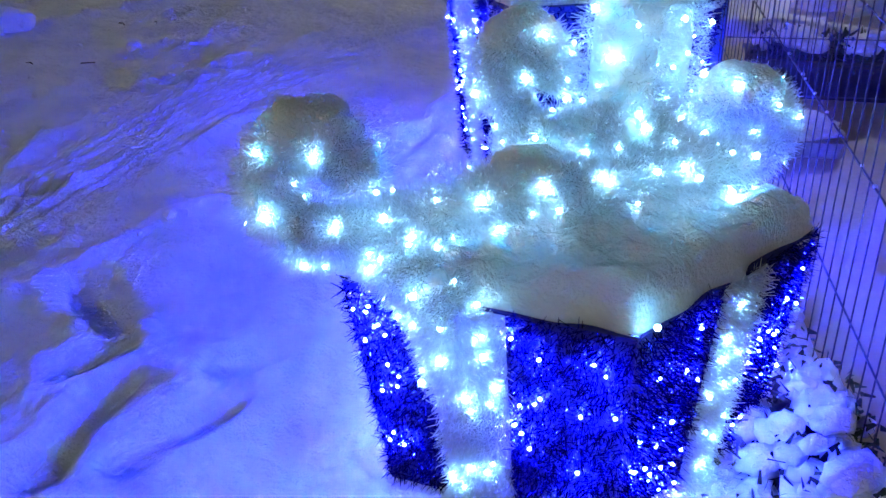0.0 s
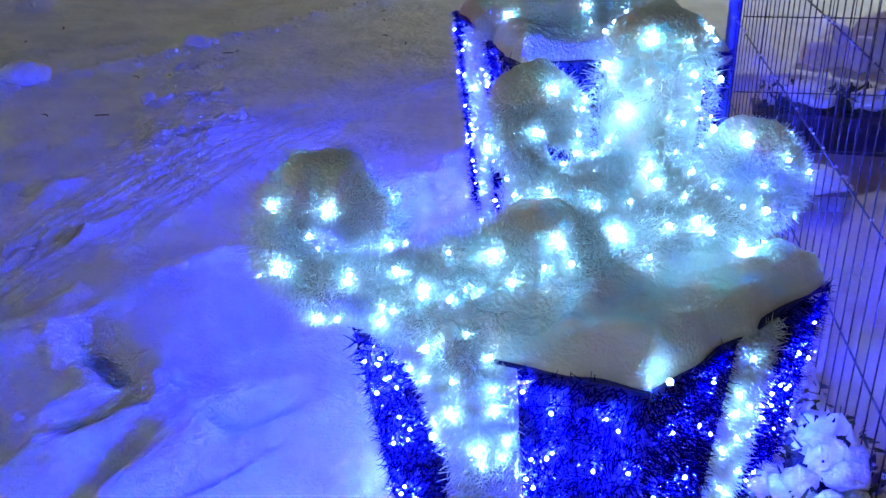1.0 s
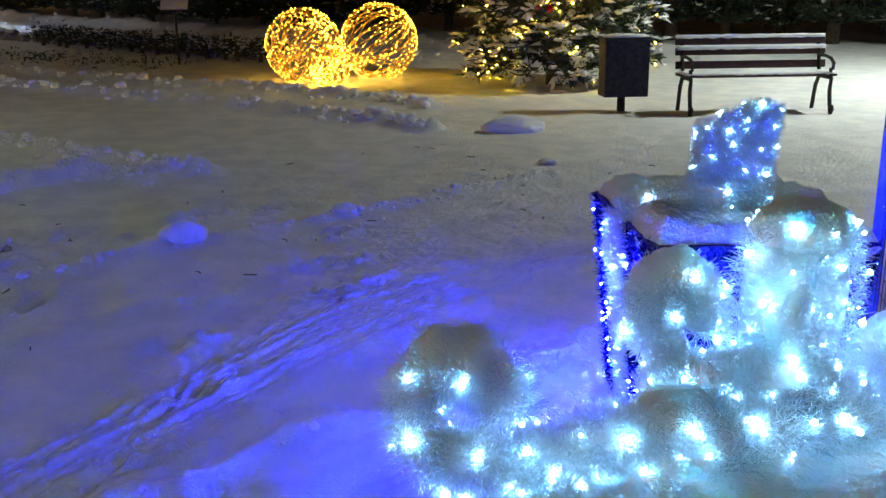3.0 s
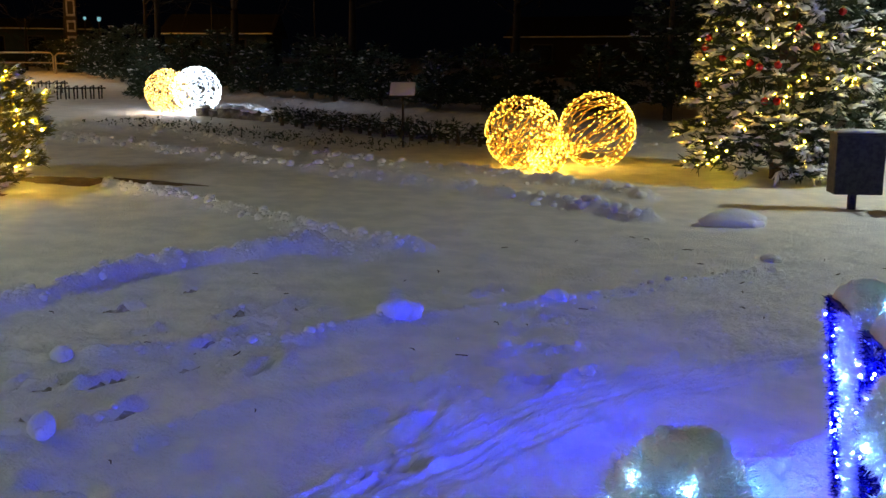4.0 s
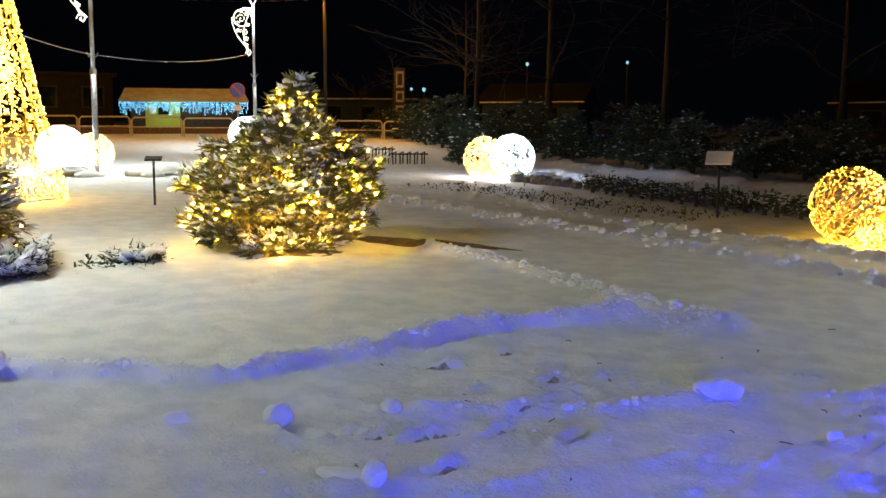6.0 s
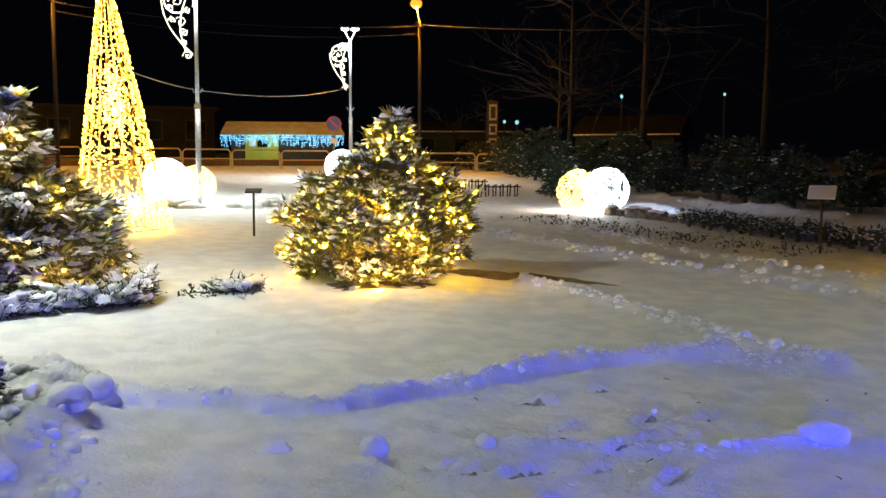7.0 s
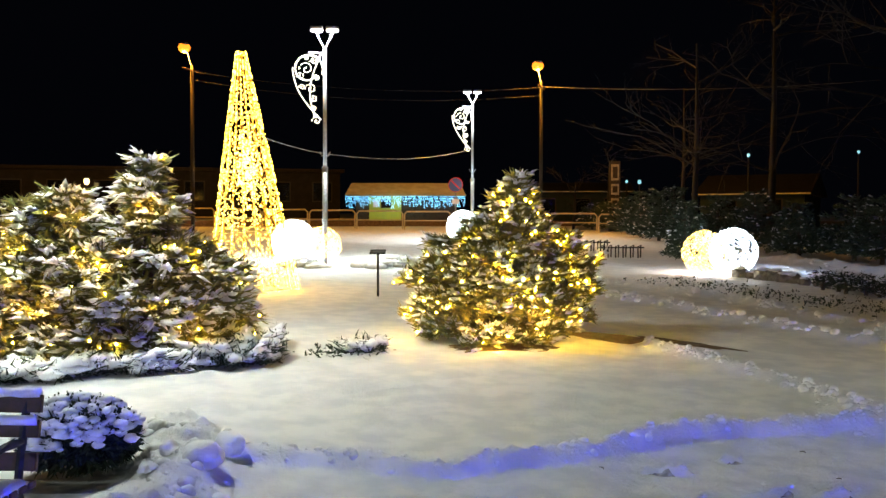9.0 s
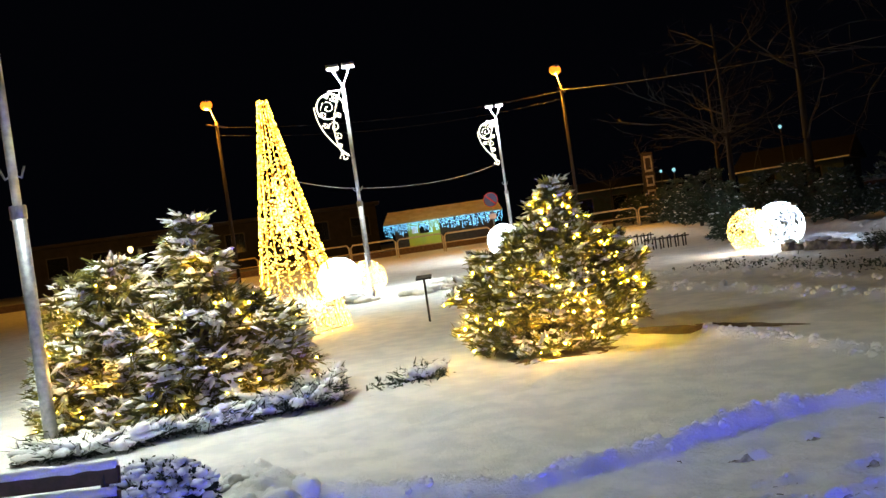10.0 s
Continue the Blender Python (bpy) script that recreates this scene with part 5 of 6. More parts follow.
def clumps(name, places, sizes, label, category, leaf_n=500, seed=1, spread=0.1, leaf=FOLIAGE_DARK, leaf_len=0.05, thing_at=None):
    """Snow pillows over dark leaves."""
    rng = np.random.default_rng(seed)
    c = np.mean(np.array(places), 0)
    root = thing(name, Matrix.Translation((c[0], c[1], 0)), label, category)
    P = np.array(places) - np.array((c[0], c[1], 0))
    bm = bmesh.new()
    for i, (p, s) in enumerate(zip(P, sizes)):
        lump(bm, p, (s, s * rng.uniform(0.8, 1.1), s * rng.uniform(0.5, 0.75)), seed + i, 2, 0.22, 1.6)
    for v in bm.verts:
        v.co += Vector((noise.noise(v.co * 28), noise.noise(v.co * 28 + Vector((5, 0, 0))), noise.noise(v.co * 28 + Vector((0, 5, 0))))) * 0.020
    part("snow_pillow", bm, SNOW_SOFT, root, "pillows of snow", True)["kind"] = "stuff"
    k = rng.integers(0, len(P), leaf_n)
    q = P[k] + rng.normal(0, spread, (leaf_n, 3)) * np.array((1, 1, 0.6)) - np.array((0, 0, 0.05))
    q[:, 2] = np.maximum(q[:, 2], 0.01)
    v, f = needles(q, rng.normal(0, 1, (leaf_n, 3)), leaf_len, leaf_len * 0.22, rng, 0.5, 0.4)
    raw("leaves", v, f, leaf, root)["kind"] = "stuff"
    return root


rng = np.random.default_rng(8)
pl, sz = [], []
for k in range(78):
    t = rng.uniform(0, 1)
    a = rng.uniform(-0.16, 0.16)
    pl.append((0.20 + 0.16 * t + a * 0.9, 2.12 - 0.62 * t + a * 0.4, 0.12 + 0.20 * (1 - abs(a) / 0.2) * rng.uniform(0.6, 1.1) * (1.1 - 0.35 * t)))
    sz.append(rng.uniform(0.02, 0.058))
shrub = clumps("low_shrub", pl, sz, "low dark shrub buried under pillows of snow", "shrub", 1500, 3, 0.055, leaf_len=0.03)
# solid dark core lump, added to make the gaps between the pillows dark
part("dark_core", lump(bmesh.new(), (0, 0, 0.10), (0.11, 0.28, 0.10), 4, 4, 0.2), FOLIAGE_DARK, shrub, "", True).rotation_euler = (0, 0, radians(14))


def planter(x, y, w, turn, label, seed):
    rng = np.random.default_rng(seed)
    root = thing("planter_box", pose(x, y, 0.012, 0, 0, turn), label, "planter", "planter boxes")
    part("trough", boxed(0, w, -0.11, 0.11, 0, 0.17, 0.012), PLASTIC, root)
    part("rim", boxed(-0.012, w + 0.012, -0.122, 0.122, 0.17, 0.19, 0.006), PLASTIC, root)
    bm = bmesh.new()
    for k in range(int(w * 14)):
        lump(bm, (w * rng.uniform(0.03, 0.97), rng.uniform(-0.09, 0.09), 0.20 + rng.uniform(0, 0.09)), (rng.uniform(0.05, 0.10), rng.uniform(0.04, 0.08), rng.uniform(0.03, 0.05)), k, 2, 0.2)
    part("snow", bm, SNOW_SOFT, root, "", True)["kind"] = "stuff"
    n = 900
    q = np.stack((rng.uniform(0.03, w - 0.03, n), rng.uniform(-0.1, 0.1, n), rng.uniform(0.17, 0.26, n)), -1)
    v, f = needles(q, np.repeat(np.array(((0, -0.5, 0.5),)), n, 0), 0.07, 0.012, rng, 0.7, 0.4)
    raw("leaves", v, f, FOLIAGE_DARK, root)["kind"] = "stuff"
    return root


planter(0.12, 4.72, 0.95, 4, "black trough planter with snow-covered dark plants", 1)
planter(1.12, 4.80, 0.95, 4, "black trough planter with snow-covered dark plants", 2)
stone = thing("stone_slab", pose(0.31, 4.02, 0.012, 0, 0, 8), "low dark slab under a cushion of snow", "slab")
part("slab", boxed(-0.22, 0.2, -0.12, 0.12, 0, 0.07, 0.012), ROCK, stone)
part("snow", lump(bmesh.new(), (-0.01, 0, 0.095), (0.22, 0.135, 0.045), 5, 3, 0.12), SNOW_SOFT, stone, "", True)
heap = [(1.0 + 0.5 * math.cos(k * 2.4) * (k / 26), 6.3 + 0.35 * math.sin(k * 2.4) * (k / 26), 0.08 + 0.22 * (1 - k / 26)) for k in range(26)]
bm = bmesh.new()
for k, p in enumerate(heap):
    lump(bm, p, (0.16, 0.15, 0.12), k, 2, 0.25)
tagged(part("snow_heap", bm, SNOW_SOFT, smooth=True), "heap of shovelled snow behind the wire fence", "snow heap", kind="stuff")


# ---- loose snow lumps ----
def snow_lump(x, y, sx, sy, sz, seed, turn=0):
    bm = bmesh.new()
    lump(bm, (0, 0, sz * 0.45), (sx, sy, sz), seed, 3, 0.09, 1.3)
    lump(bm, (sx * 0.5, -sy * 0.3, sz * 0.3), (sx * 0.5, sy * 0.6, sz * 0.6), seed + 3, 3, 0.10, 1.6)
    for v in bm.verts:
        v.co += v.co * 0.10 * noise.noise(v.co * (1.3 / max(sx, sz)) + Vector((seed, 0, 0)))
        v.co += Vector((noise.noise(v.co * 38), noise.noise(v.co * 38 + Vector((5, 0, 0))), noise.noise(v.co * 38 + Vector((0, 5, 0))))) * 0.006
    ob = part("snow_lump", bm, SNOW_SOFT, smooth=True)
    ob.matrix_world = pose(x, y, float(ground_height(np.array([x]), np.array([y]))[0]) - 0.012, 0, 0, turn)
    return tagged(ob, "rounded lump of shovelled snow on trodden snow", "snow lump", "snow lumps")


for k, (x, y, a, b, c, t) in enumerate(((-4.0, 4.66, 0.15, 0.09, 0.085, 40), (-3.46, 5.74, 0.08, 0.06, 0.05, 20), (-5.52, 1.72, 0.09, 0.06, 0.05, 60), (-5.11, 2.17, 0.085, 0.07, 0.07, 60),
                                        (-4.98, 2.85, 0.075, 0.06, 0.055, 0), (-3.95, 2.12, 0.065, 0.06, 0.07, 0), (-3.2, 3.86, 0.07, 0.05, 0.05, 0), (-3.73, 9.78, 0.34, 0.2, 0.13, 25),
                                        (-2.75, 8.1, 0.09, 0.07, 0.05, 0), (-4.75, 2.55, 0.14, 0.06, 0.05, 30), (-4.1, 2.05, 0.17, 0.06, 0.045, 28), (-3.1, 4.55, 0.05, 0.04, 0.04, 0),
                                        (-2.5, 4.45, 0.05, 0.04, 0.035, 0), (-2.55, 2.78, 0.07, 0.05, 0.045, 0), (-6.62, 0.72, 0.16, 0.12, 0.10, 40),
                                        (-7.05, 0.98, 0.14, 0.1, 0.1, 0), (-5.6, 0.2, 0.14, 0.1, 0.07, 20), (-1.6, 11.3, 0.45, 0.2, 0.12, 28))):
    snow_lump(x, y, a, b, c, 3 * k + 1, t)

# clods along the ploughed ridges
rng = np.random.default_rng(14)
cp, cs = [], []
for line, n, w, lo, hi in ((RIDGE, 260, 0.07, 0.012, 0.045), (SPILL, 70, 0.16, 0.015, 0.05), (LANE_A, 220, 0.10, 0.02, 0.07), (LANE_B, 460, 0.12, 0.02, 0.085), (LANE_C, 420, 0.13, 0.02, 0.085),
                           (LANE_D, 160, 0.3, 0.02, 0.09), (LANE_E, 120, 0.4, 0.02, 0.10), (EDGE, 110, 0.05, 0.012, 0.04), (TRACK, 30, 0.3, 0.008, 0.02), (BANK, 40, 0.06, 0.012, 0.04),
                           ([(-8.0, 0.4), (-6.2, 0.5), (-5.0, 0.4)], 130, 0.16, 0.02, 0.08), ([(-4.6, 3.0), (-3.4, 4.4), (-3.0, 6)], 50, 0.5, 0.008, 0.03), ([(-5.5, 1.8), (-4.0, 2.2), (-2.8, 3.0)], 60, 0.4, 0.008, 0.035)):
    seg = [math.hypot(b[0] - a[0], b[1] - a[1]) for a, b in zip(line, line[1:])]
    pr = np.array(seg) / sum(seg)
    for i in rng.choice(len(seg), n, p=pr):
        t = rng.uniform()
        a, b = line[i], line[i + 1]
        cp.append((a[0] + (b[0] - a[0]) * t + rng.normal(0, w), a[1] + (b[1] - a[1]) * t + rng.normal(0, w)))
        cs.append(lo + (hi - lo) * rng.uniform() ** 2.2)
cp, cs = np.array(cp), np.array(cs)
cz = ground_height(cp[:, 0], cp[:, 1]) - cs * 0.1
cd = np.column_stack((cs, cs * rng.uniform(0.7, 1, len(cs)), cs * rng.uniform(0.55, 0.9, len(cs))))
large = cs > 0.035
v, f = scatter(ICO2_V, ICO2_F, np.column_stack((cp, cz))[large], cd[large], rng, 0.13)
v2, f2 = scatter(ICO_V, ICO_F, np.column_stack((cp, cz))[~large], cd[~large], rng, 0.13)
v, f = np.concatenate((v, v2)), np.concatenate((f, f2 + len(v)))
tagged(raw("snow_clods", v, f, SNOW_SOFT, smooth=True), "clods of snow along ploughed ridges", "snow", kind="stuff")

# twigs and dark scraps in the trodden snow
rng = np.random.default_rng(15)
bm = bmesh.new()
for k in range(34):
    x, y = rng.uniform(-6, -1.6), rng.uniform(2.0, 8.5)
    z = float(ground_height(np.array([x]), np.array([y]))[0]) + 0.004
    a, l = rng.uniform(0, 3.14), rng.uniform(0.02, 0.09)
    tube(bm, [(x, y, z), (x + math.cos(a) * l * 0.5, y + math.sin(a) * l * 0.5, z + 0.004), (x + math.cos(a + 0.3) * l, y + math.sin(a + 0.3) * l, z)], 0.0035, 4)
tagged(part("twigs", bm, BARK), "short dark twigs scattered on the snow", "twigs", kind="stuff")


# ---- low plants ----
def juniper(x, y, w, d, h, turn, label, seed):
    rng = np.random.default_rng(seed)
    root = thing("juniper", pose(x, y, gz(x, y), 0, 0, turn), label, "shrub", "low junipers")
    P, W, C = [], [], []
    limbs, snow = bmesh.new(), bmesh.new()
    for k in range(int(30 * w)):
        a = rng.uniform(0, math.tau)
        b = np.array((rng.uniform(-0.6, 0.6) * w / 2, rng.uniform(-0.3, 0.3) * d / 2, 0.02))
        e = np.array((math.cos(a) * w / 2 * rng.uniform(0.6, 1.1), math.sin(a) * d / 2 * rng.uniform(0.6, 1.1), h * rng.uniform(0.15, 0.9)))
        tube(limbs, [b, (b + e) / 2 + np.array((0, 0, 0.03)), e], [0.012, 0.008, 0.003], 4)
        n = 46
        t = rng.uniform(0.1, 1, n)
        q = b + (e - b) * t[:, None] + rng.normal(0, 0.04, (n, 3))
        P.append(q)
        W.append((e - b)[None] / np.linalg.norm(e - b) + rng.normal(0, 0.4, (n, 3)))
        line = [b + (e - b) * s + np.array((rng.normal(0, 0.02), rng.normal(0, 0.02), 0.035)) for s in np.linspace(0.25, 1, 7)]
        tube(snow, line, [0.015] + [rng.uniform(0.025, 0.065) for _ in range(5)] + [0.012], 8, flat=1.5, flat_axis=(e[1] - b[1] + 0.01, b[0] - e[0], 0))
    part("limbs", limbs, BARK, root)
    v, f = needles(np.concatenate(P), np.concatenate(W), 0.10, 0.009, rng, 0.4, 0.2)
    raw("foliage", v, f, FOLIAGE_DARK, root)["kind"] = "stuff"
    part("lying_snow", snow, SNOW_SOFT, root, "ragged snow on the branches", True)["kind"] = "stuff"
    return root


juniper(-11.0, -0.5, 1.5, 0.8, 0.22, 75, "low spreading juniper under snow", 1)
juniper(-11.05, 0.6, 1.5, 0.7, 0.24, 80, "low spreading juniper under snow", 2)
juniper(-11.15, 1.75, 1.3, 0.8, 0.30, 85, "low spreading juniper under snow", 3)
juniper(-11.5, 2.1, 0.7, 0.6, 0.42, 85, "low upright juniper tips in snow", 4)
juniper(-11.7, 3.45, 0.7, 0.5, 0.12, 70, "small juniper half buried in snow", 5)


def ball_bush(x, y, r, h, label, seed):
    rng = np.random.default_rng(seed)
    root = thing("round_bush", pose(x, y, gz(x, y)), label, "shrub")
    n = 5200
    d = rng.normal(0, 1, (n, 3))
    d /= np.linalg.norm(d, axis=1)[:, None]
    d = d[d[:, 2] > -0.75]
    k = 1 + 0.10 * np.array([noise.noise(Vector(q) * 3) for q in d])
    P = d * np.array((r, r, h / 2)) * (k * rng.uniform(0.8, 1.0, len(d)))[:, None] + np.array((0, 0, h / 2))
    part("stem", tubed([(0, 0, 0), (0, 0, h * 0.6)], [0.04, 0.01], 6), BARK, root)
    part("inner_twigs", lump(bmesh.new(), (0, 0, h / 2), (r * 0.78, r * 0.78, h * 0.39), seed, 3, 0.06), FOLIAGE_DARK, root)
    v, f = needles(P, d, 0.055, 0.012, rng, 0.7, 0.4)
    raw("leaves", v, f, FOLIAGE_DARK, root)["kind"] = "stuff"
    m = (d[:, 2] > 0.0) & (rng.random(len(d)) < 0.08 + 0.17 * np.clip(d[:, 2], 0, 1))
    s = rng.uniform(0.02, 0.05, m.sum())
    v, f = scatter(ICO2_V, ICO2_F, P[m] + d[m] * 0.03, np.column_stack((s * 1.1, s, s * 0.6)), rng, 0.2)
    raw("lying_snow", v, f, SNOW_SOFT, root, "patches of snow on the leaves", True)["kind"] = "stuff"
    return root


ball_bush(-7.15, -0.02, 0.39, 0.50, "clipped round bush dusted with snow", 1)

# ---- stones along the far bed ----
rng = np.random.default_rng(31)
for k in range(26):
    t = k / 25
    x, y = -19.7 + 8.9 * t + rng.normal(0, 0.05), 15.9 + 0.2 * math.sin(t * 5) - 0.25 * t + rng.normal(0, 0.06)
    r = (0.24 if k < 6 else 0.15) * rng.uniform(0.75, 1.15)
    rock = thing("border_stone", pose(x, y, gz(x, y)), "grey border stone capped with snow", "stone", "border stones")
    part("stone", lump(bmesh.new(), (0, 0, r * 0.4), (r, r * 0.8, r * 0.7), k, 2, 0.2), ROCK, rock)
    part("snow", lump(bmesh.new(), (0, 0, r * 0.95), (r * 0.72, r * 0.6, r * 0.22), k + 5, 2, 0.2), SNOW_SOFT, rock, "", True)


def bike_rack(x, y, turn):
    root = thing("bicycle_rack", pose(x, y, gz(x, y), 0, 0, turn), "low green steel bicycle rack in snow", "bicycle rack", "bicycle racks")
    for k in range(6):
        part("hoop", tubed([(k * 0.24, 0, 0), (k * 0.24, 0.05, 0.36), (k * 0.24 + 0.14, 0.30, 0.40), (k * 0.24 + 0.14, 0.38, 0)], 0.025, 5), IRON, root)
    part("base_rail", tubed([(-0.05, 0, 0.33), (1.4, 0, 0.33)], 0.025, 5), IRON, root)


bike_rack(-30.5, 17.3, 66)
bike_rack(-27.2, 16.5, 66)

# ---- hedges and shrubs at the back ----
HEDGE_LINE = [(-50, 30.0, 1.0, 1.5), (-47.5, 29.6, 1.1, 1.6), (-44, 28.6, 1.2, 1.9), (-40.5, 27.0, 1.2, 2.2), (-37, 25.6, 1.2, 2.3), (-34.5, 24.6, 1.1, 2.4), (-24.8, 18.0, 0.62, 1.75),
              (-31.6, 24.6, 1.2, 2.0), (-28.5, 23.8, 1.2, 2.2), (-25.6, 23.2, 1.2, 1.8), (-24.0, 24.0, 1.2, 2.0), (-22.4, 23.5, 1.2, 2.0), (-20.2, 23.2, 1.1, 1.8), (-18.2, 23.6, 1.1, 1.6), (-16.9, 24.1, 1.1, 1.8), (-15.4, 24.0, 1.1, 1.7), (-13.0, 24.0, 1.1, 1.9)]
for k, (x, y, r, h) in enumerate(HEDGE_LINE):
    conifer("hedge_shrub", x, y, r, h, "dark evergreen shrub dusted with snow", 100 + k, FOLIAGE_DARK, droop=0.1, snow=0.18, power=0.5, rows=9, per=11, dense=0.9, category="shrub", spray=0.2)
for k, x in enumerate(np.arange(-11.5, 4.5, 1.25)):
    conifer("hedge_tree", float(x), 25.2 + 0.4 * math.sin(k * 2.1), 1.0, 5.6 + 0.6 * math.sin(k * 1.7), "tall dark evergreen hedge tree with traces of snow", 130 + k, FOLIAGE_DARK, droop=0.3, snow=0.3, power=0.28, rows=14, per=9, dense=0.7, category="tree", spray=0.26)


def bare_tree(x, y, h, spread, label, seed, depth=4, top=True):
    rng = random.Random(seed)
    root = thing("bare_tree", pose(x, y, gz(x, y)), label, "tree", "bare trees")
    part("trunk", tubed([(0, 0, 0), (0.1, 0, h * 0.25), (0.05, 0.1, h * 0.5), (0, 0.1, h * (0.95 if top else 0.55))], [h * 0.018, h * 0.014, h * 0.010, h * 0.003], 8), BARK_NIGHT, root, smooth=True)
    bm = bmesh.new()

    def grow(p, d, l, r, n):
        pts = [p]
        for _ in range(3):
            d = (d + Vector((rng.gauss(0, 0.16), rng.gauss(0, 0.16), rng.gauss(0, 0.10)))).normalized()
            pts.append(pts[-1] + d * l / 3)
        tube(bm, pts, [r, r * 0.85, r * 0.65, r * 0.45], 5)
        if n:
            for _ in range(3):
                grow(pts[rng.randint(1, 3)], (d + Vector((rng.gauss(0, 0.6), rng.gauss(0, 0.6), rng.gauss(0.05, 0.35)))).normalized(), l * rng.uniform(0.5, 0.75), r * 0.5, n - 1)

    for k in range(9):
        a = rng.uniform(0, math.tau)
        z = h * rng.uniform(0.25, 0.85 if top else 0.55)
        grow(Vector((0.05, 0.05, z)), Vector((math.cos(a), math.sin(a), rng.uniform(0.1, 0.7))).normalized(), spread * rng.uniform(0.6, 1.1), h * 0.0045, depth - 1)
    part("crown", bm, BARK_NIGHT, root)
    return root


bare_tree(-37.0, 27.5, 9.5, 3.6, "tall bare tree with drooping twigs in the dark", 1)
bare_tree(-36.5, 31.5, 12.0, 4.0, "tall bare tree in the dark", 2)
bare_tree(-29.0, 31.5, 11.0, 4.2, "tall bare tree in the dark", 3)
bare_tree(-21.0, 32.0, 10.5, 4.0, "tall bare tree in the dark", 4)
bare_tree(-50.3, 28.9, 5.2, 1.2, "pollarded street tree with short shoots", 5, top=False)
bare_tree(-52.6, 32.7, 7.5, 1.0, "pollarded street tree with short shoots", 6, top=False)
bare_tree(-42.0, 30.5, 8.0, 3.0, "bare tree beside the street", 7)


# ---- buildings along the street ----
def house(x, y, turn, w, d, h, roof, wall, label, windows=(), lit=None, flat=False):
    root = thing("house", pose(x, y, gz(x, y) - 0.1, 0, 0, turn), label, "building", "street buildings")
    part("wall", boxed(0, w, 0, d, 0, h), wall, root)
    if flat:
        part("roof", boxed(-0.3, w + 0.3, -0.3, d + 0.3, h, h + 0.25, 0.02), DARKROOF, root)
    else:
        bm = bmesh.new()
        v = [bm.verts.new(p) for p in ((-0.4, -0.5, h), (w + 0.4, -0.5, h), (w + 0.4, d + 0.5, h), (-0.4, d + 0.5, h), (-0.4, d / 2, h + roof), (w + 0.4, d / 2, h + roof))]
        for q in ((0, 1, 5, 4), (2, 3, 4, 5), (0, 4, 3), (1, 2, 5), (0, 3, 2, 1)):
            bm.faces.new([v[i] for i in q])
        bmesh.ops.recalc_face_normals(bm, faces=bm.faces)
        part("roof", bm, DARKROOF, root)
        part("eave_snow", boxed(-0.4, w + 0.4, -0.52, -0.35, h + 0.02, h + 0.10, 0.02), ROOF_SNOW, root, "strip of snow along the eave")
    for i, (wx, wz, ww, wh) in enumerate(windows):
        win = part("window", boxed(wx, wx + ww, -0.06, -0.003, wz, wz + wh), DARKFRAME, root, "dark framed window")
        part("pane", boxed(wx + 0.08, wx + ww - 0.08, -0.075, -0.063, wz + 0.08, wz + wh - 0.08), lit if lit and i in (0, 2) else GLASS_DARK, win)
    return root


# night shade of these walls and roofs is in their base colours
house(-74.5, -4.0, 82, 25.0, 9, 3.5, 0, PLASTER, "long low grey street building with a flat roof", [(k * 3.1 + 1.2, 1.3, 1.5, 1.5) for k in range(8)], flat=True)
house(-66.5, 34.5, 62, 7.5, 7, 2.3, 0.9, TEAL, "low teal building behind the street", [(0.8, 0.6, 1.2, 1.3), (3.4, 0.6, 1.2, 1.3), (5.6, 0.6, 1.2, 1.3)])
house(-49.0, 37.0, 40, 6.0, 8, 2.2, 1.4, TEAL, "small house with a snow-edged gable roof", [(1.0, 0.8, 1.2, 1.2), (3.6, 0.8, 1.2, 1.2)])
house(-37.0, 56.0, 22, 26.0, 9, 2.6, 1.6, BRICK, "long brick building coloured night-dark with a snowy roof", [(k * 3.6 + 1.5, 0.9, 1.4, 1.3) for k in range(5)])

# totem sign
totem = thing("advertising_pillar", pose(-47.4, 29.9, gz(-47, 30), 0, 0, 60), "tall narrow advertising pillar with pale panels", "sign")
part("pillar", boxed(-0.3, 0.3, -0.12, 0.12, 0, 4.0, 0.02), BRICK, totem)
for z0, z1 in ((2.9, 3.8), (2.1, 2.7), (1.3, 1.9)):
    pnl = part("panel", boxed(-0.22, 0.22, -0.15, -0.123, z0, z1), ROCK, totem, "pale panel")
    part("bar", boxed(-0.14, 0.14, -0.158, -0.153, z0 + 0.12, z1 - 0.12), BRICK, pnl)

# round road sign
sign = thing("road_sign", pose(-51.4, 21.8, gz(-51, 22), 0, 0, 65), "round blue no-stopping sign with red rim on a post", "sign")
part("post", tubed([(0, 0, 0), (0, 0, 2.75)], 0.035, 8), STEEL, sign)
part("disc", tubed([(0, -0.05, 2.55), (0, -0.08, 2.55)], 0.42, 28), SIGN_RED, sign)
part("disc_face", tubed([(0, -0.084, 2.55), (0, -0.09, 2.55)], 0.385, 28), SIGN_BLUE, sign)
part("red_bar", boxed(-0.33, 0.33, -0.1, -0.094, -0.035, 0.035, 0, pose(0, 0, 2.55, 0, 45, 0)), SIGN_RED, sign)
part("plate", boxed(-0.2, 0.2, -0.07, -0.05, 1.45, 1.75), SIGN_WHITE, sign)


# ---- cables ----
def cable(name, p, q, sag, r, mat, label, dots=None):
    p, q = Vector(p), Vector(q)
    pts = [p.lerp(q, t) - Vector((0, 0, sag * 4 * t * (1 - t))) for t in np.linspace(0, 1, 24)]
    tagged(part(name, tubed(pts, r, 5), mat), label, "cable", "overhead cables")


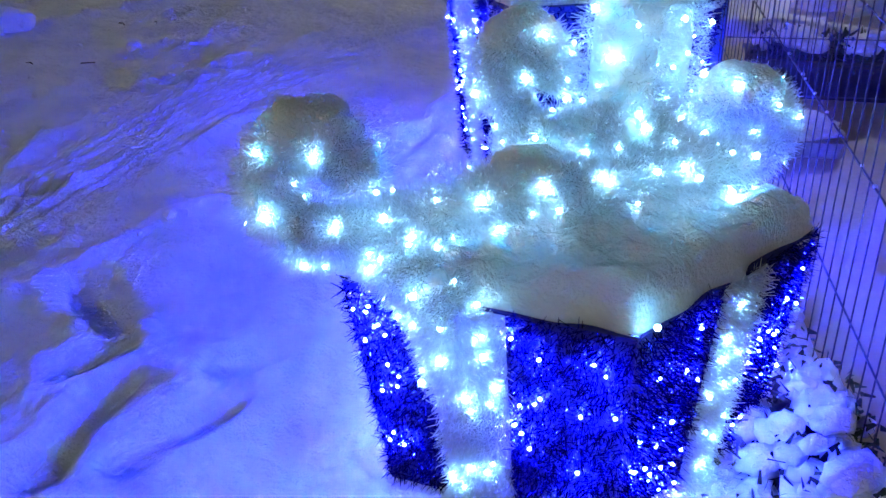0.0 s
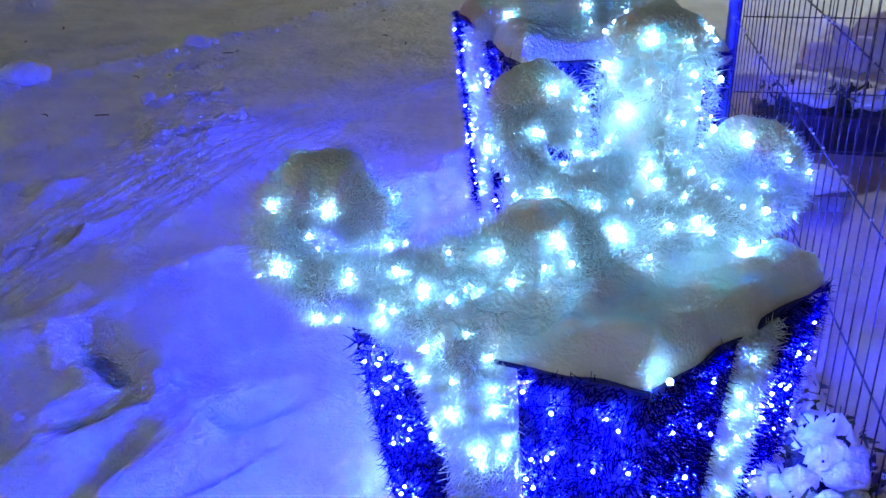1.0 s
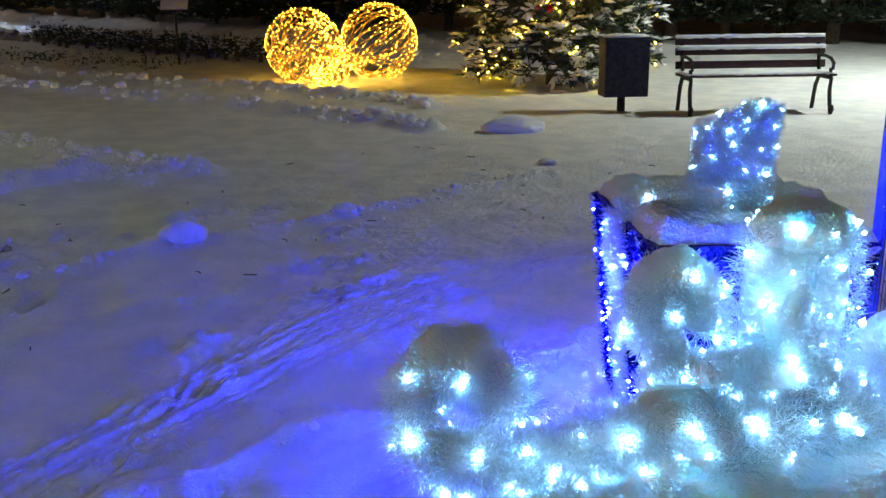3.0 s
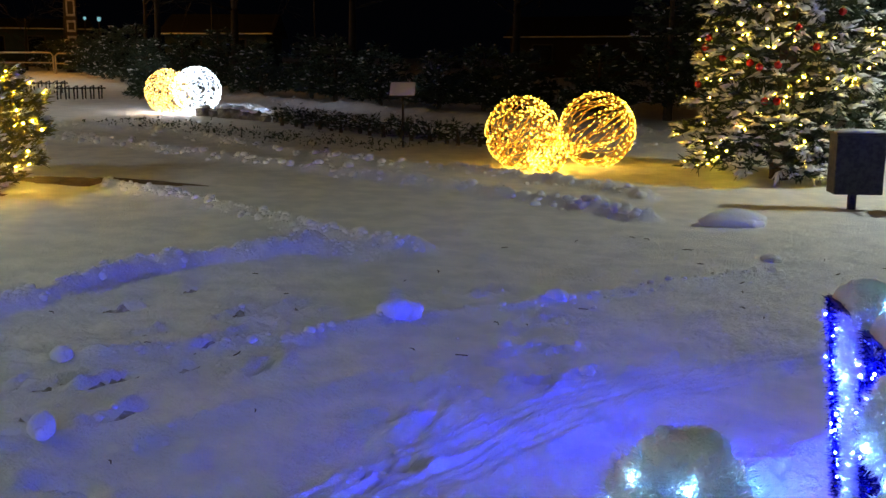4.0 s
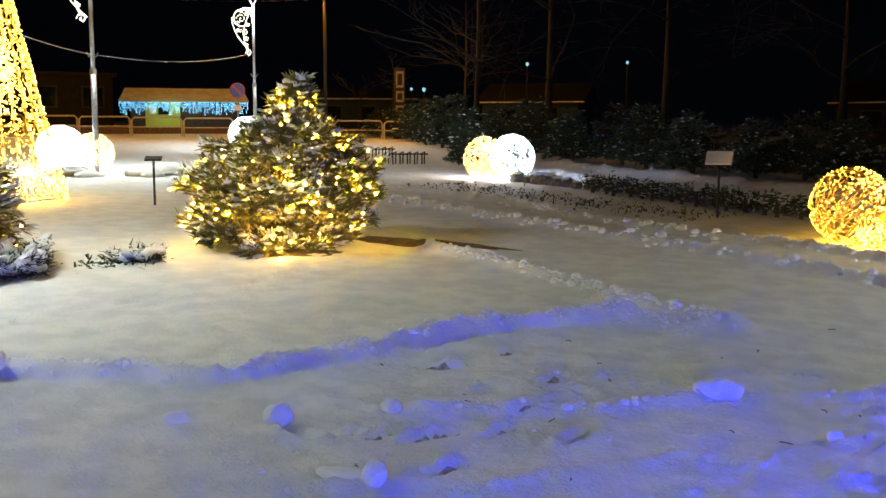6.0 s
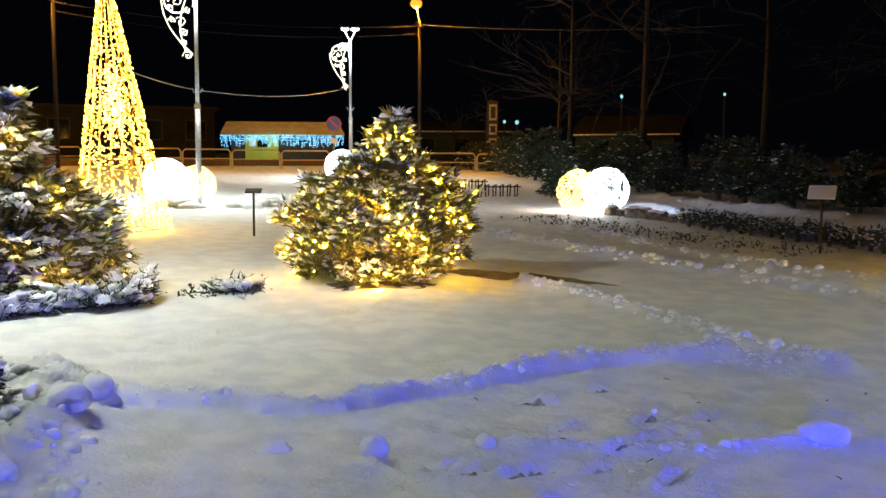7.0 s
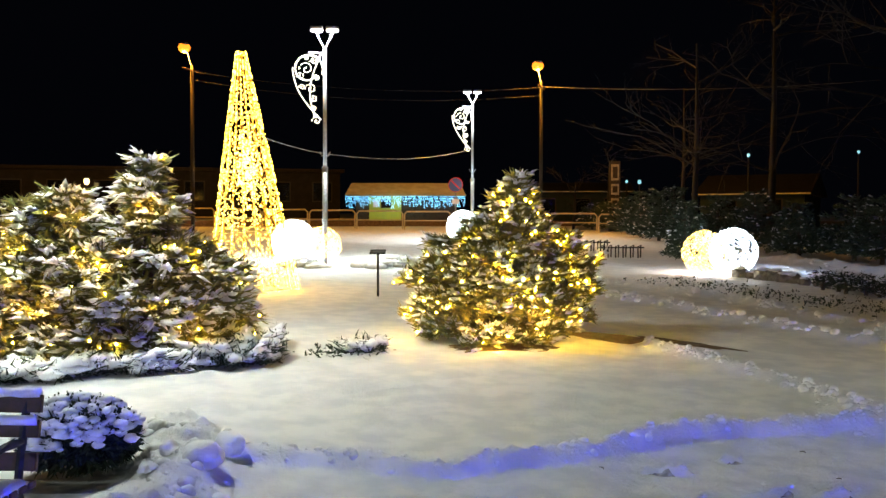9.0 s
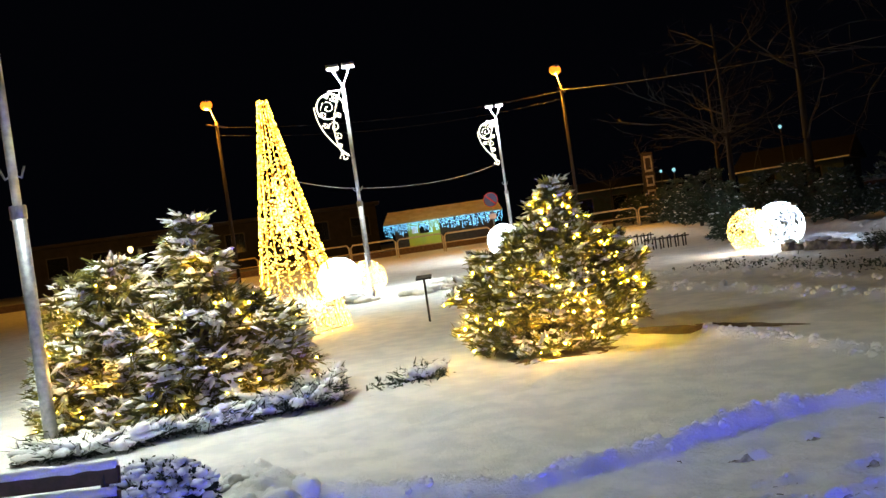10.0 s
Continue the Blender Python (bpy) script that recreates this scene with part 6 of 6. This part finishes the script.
cable("overhead_cable", (-26.4, 7.1, 3.66), (-39.3, 17.4, 5.0), 0.28, 0.0055, STEEL, "sagging pale cable between two park lamps")
cable("overhead_cable", (-46.0, 24.4, gz(-46, 24) + 7.7), (-49.5, 6.8, gz(-49, 7) + 7.9), 0.5, 0.007, IRON, "overhead line between wooden street poles")
cable("overhead_cable", (-46.0, 24.4, gz(-46, 24) + 7.75), (-40.0, 42.0, gz(-46, 24) + 8.3), 0.3, 0.008, RAIL, "thick overhead line lit by the street lamp")
cable("overhead_cable", (-46.0, 24.4, gz(-46, 24) + 7.3), (-49.5, 6.8, gz(-49, 7) + 7.5), 0.6, 0.007, IRON, "overhead line between wooden street poles")
tagged(part("road", boxed(-68, -56, -45, 60, 0.9, 1.86, 0, Matrix.Translation((0, 0, 0))), SOIL), "brownish wet street beyond the railing", "road", kind="structure")
cable("overhead_cable", (-26.4, 7.1, 3.66), (-19.9, 3.8, 3.55), 0.05, 0.006, STEEL, "thin cable from a park lamp to the lit cone")


# ---- bare earth and dry leaves ----
def patch(name, x, y, rx, ry, turn, mat, label, seed):
    n = 40
    bm = bmesh.new()
    c = bm.verts.new((x, y, gz(x, y) + 0.028))
    ring = []
    for k in range(n):
        a = math.tau * k / n
        q = 1 + 0.45 * noise.noise(Vector((math.cos(a) * 1.6, math.sin(a) * 1.6, seed))) + 0.2 * noise.noise(Vector((math.cos(a) * 5, math.sin(a) * 5, seed)))
        u, w = math.cos(a) * rx * q, math.sin(a) * ry * q
        px, py = x + u * math.cos(turn) - w * math.sin(turn), y + u * math.sin(turn) + w * math.cos(turn)
        ring.append(bm.verts.new((px, py, float(ground_height(np.array([px]), np.array([py]))[0]) + 0.004)))
    for k in range(n):
        bm.faces.new((c, ring[k], ring[(k + 1) % n]))
    tagged(part(name, bm, mat, smooth=True), label, "ground", kind="structure")


patch("ground_earth", -11.6, 7.1, 0.9, 0.36, 0.5, SOIL, "bare brown earth beside the lit thuja", 1)
patch("ground_earth_2", -10.9, 7.75, 0.8, 0.16, 0.3, SOIL, "bare brown earth in the snow", 2)
patch("ground_earth_3", -11.35, 5.25, 0.75, 0.3, 1.2, SOIL, "bare brown earth under the lit thuja", 3)
rng = np.random.default_rng(41)
n = 900
q = np.stack((rng.uniform(-20, -11.5, n), 13.6 + rng.normal(0, 0.55, n), np.zeros(n)), -1)
q[:120] = np.stack((rng.normal(-11.6, 0.25, 120), rng.normal(3.2, 0.3, 120), np.zeros(120)), -1)
q[:, 2] = ground_height(q[:, 0], q[:, 1]) + 0.01
v, f = needles(q, np.repeat(np.array(((0.0, 0.0, 0.3),)), n, 0), 0.07, 0.016, rng, 0.8, 0.5)
tagged(raw("dry_leaves", v, f, FOLIAGE_DARK), "dark dry stalks poking through the snow", "leaves", kind="stuff")
for k in range(16):
    t = k / 15
    x, y = -16.5 + 6.2 * t, 15.5 - 0.5 * t + 0.1 * math.sin(k * 2.3)
    conifer("border_shrub", x, y, 0.24, 0.28, "tiny dark border shrub in snow", 200 + k, FOLIAGE_DARK, droop=0.2, snow=0.5, power=0.4, rows=3, per=6, dense=0.6, category="shrub", spray=0.12)

# dirty slush showing in the shovel scrapes
rng = np.random.default_rng(52)
sv, sf = [], []
for k, ((ax, ay), (bx, by)) in enumerate(SCRAPES):
    l = math.hypot(bx - ax, by - ay)
    nx_, ny_ = -(by - ay) / l, (bx - ax) / l
    for i in range(13):
        t = i / 12
        w = 0.017 * math.sin(math.pi * (0.06 + 0.88 * t)) * rng.uniform(0.4, 1.3)
        o = rng.normal(0, 0.003)
        for e in (-1, 1):
            sv.append((ax + (bx - ax) * t + nx_ * (o + w * e), ay + (by - ay) * t + ny_ * (o + w * e), 0))
    sf += [(k * 26 + 2 * i, k * 26 + 2 * i + 1, k * 26 + 2 * i + 3, k * 26 + 2 * i + 2) for i in range(12)]
sv = np.array(sv)
sv[:, 2] = ground_height(sv[:, 0], sv[:, 1]) + 0.005
tagged(raw("trodden_slush", sv, sf, SLUSH), "streaks of dirty slush in shovel scrapes", "slush", kind="stuff")
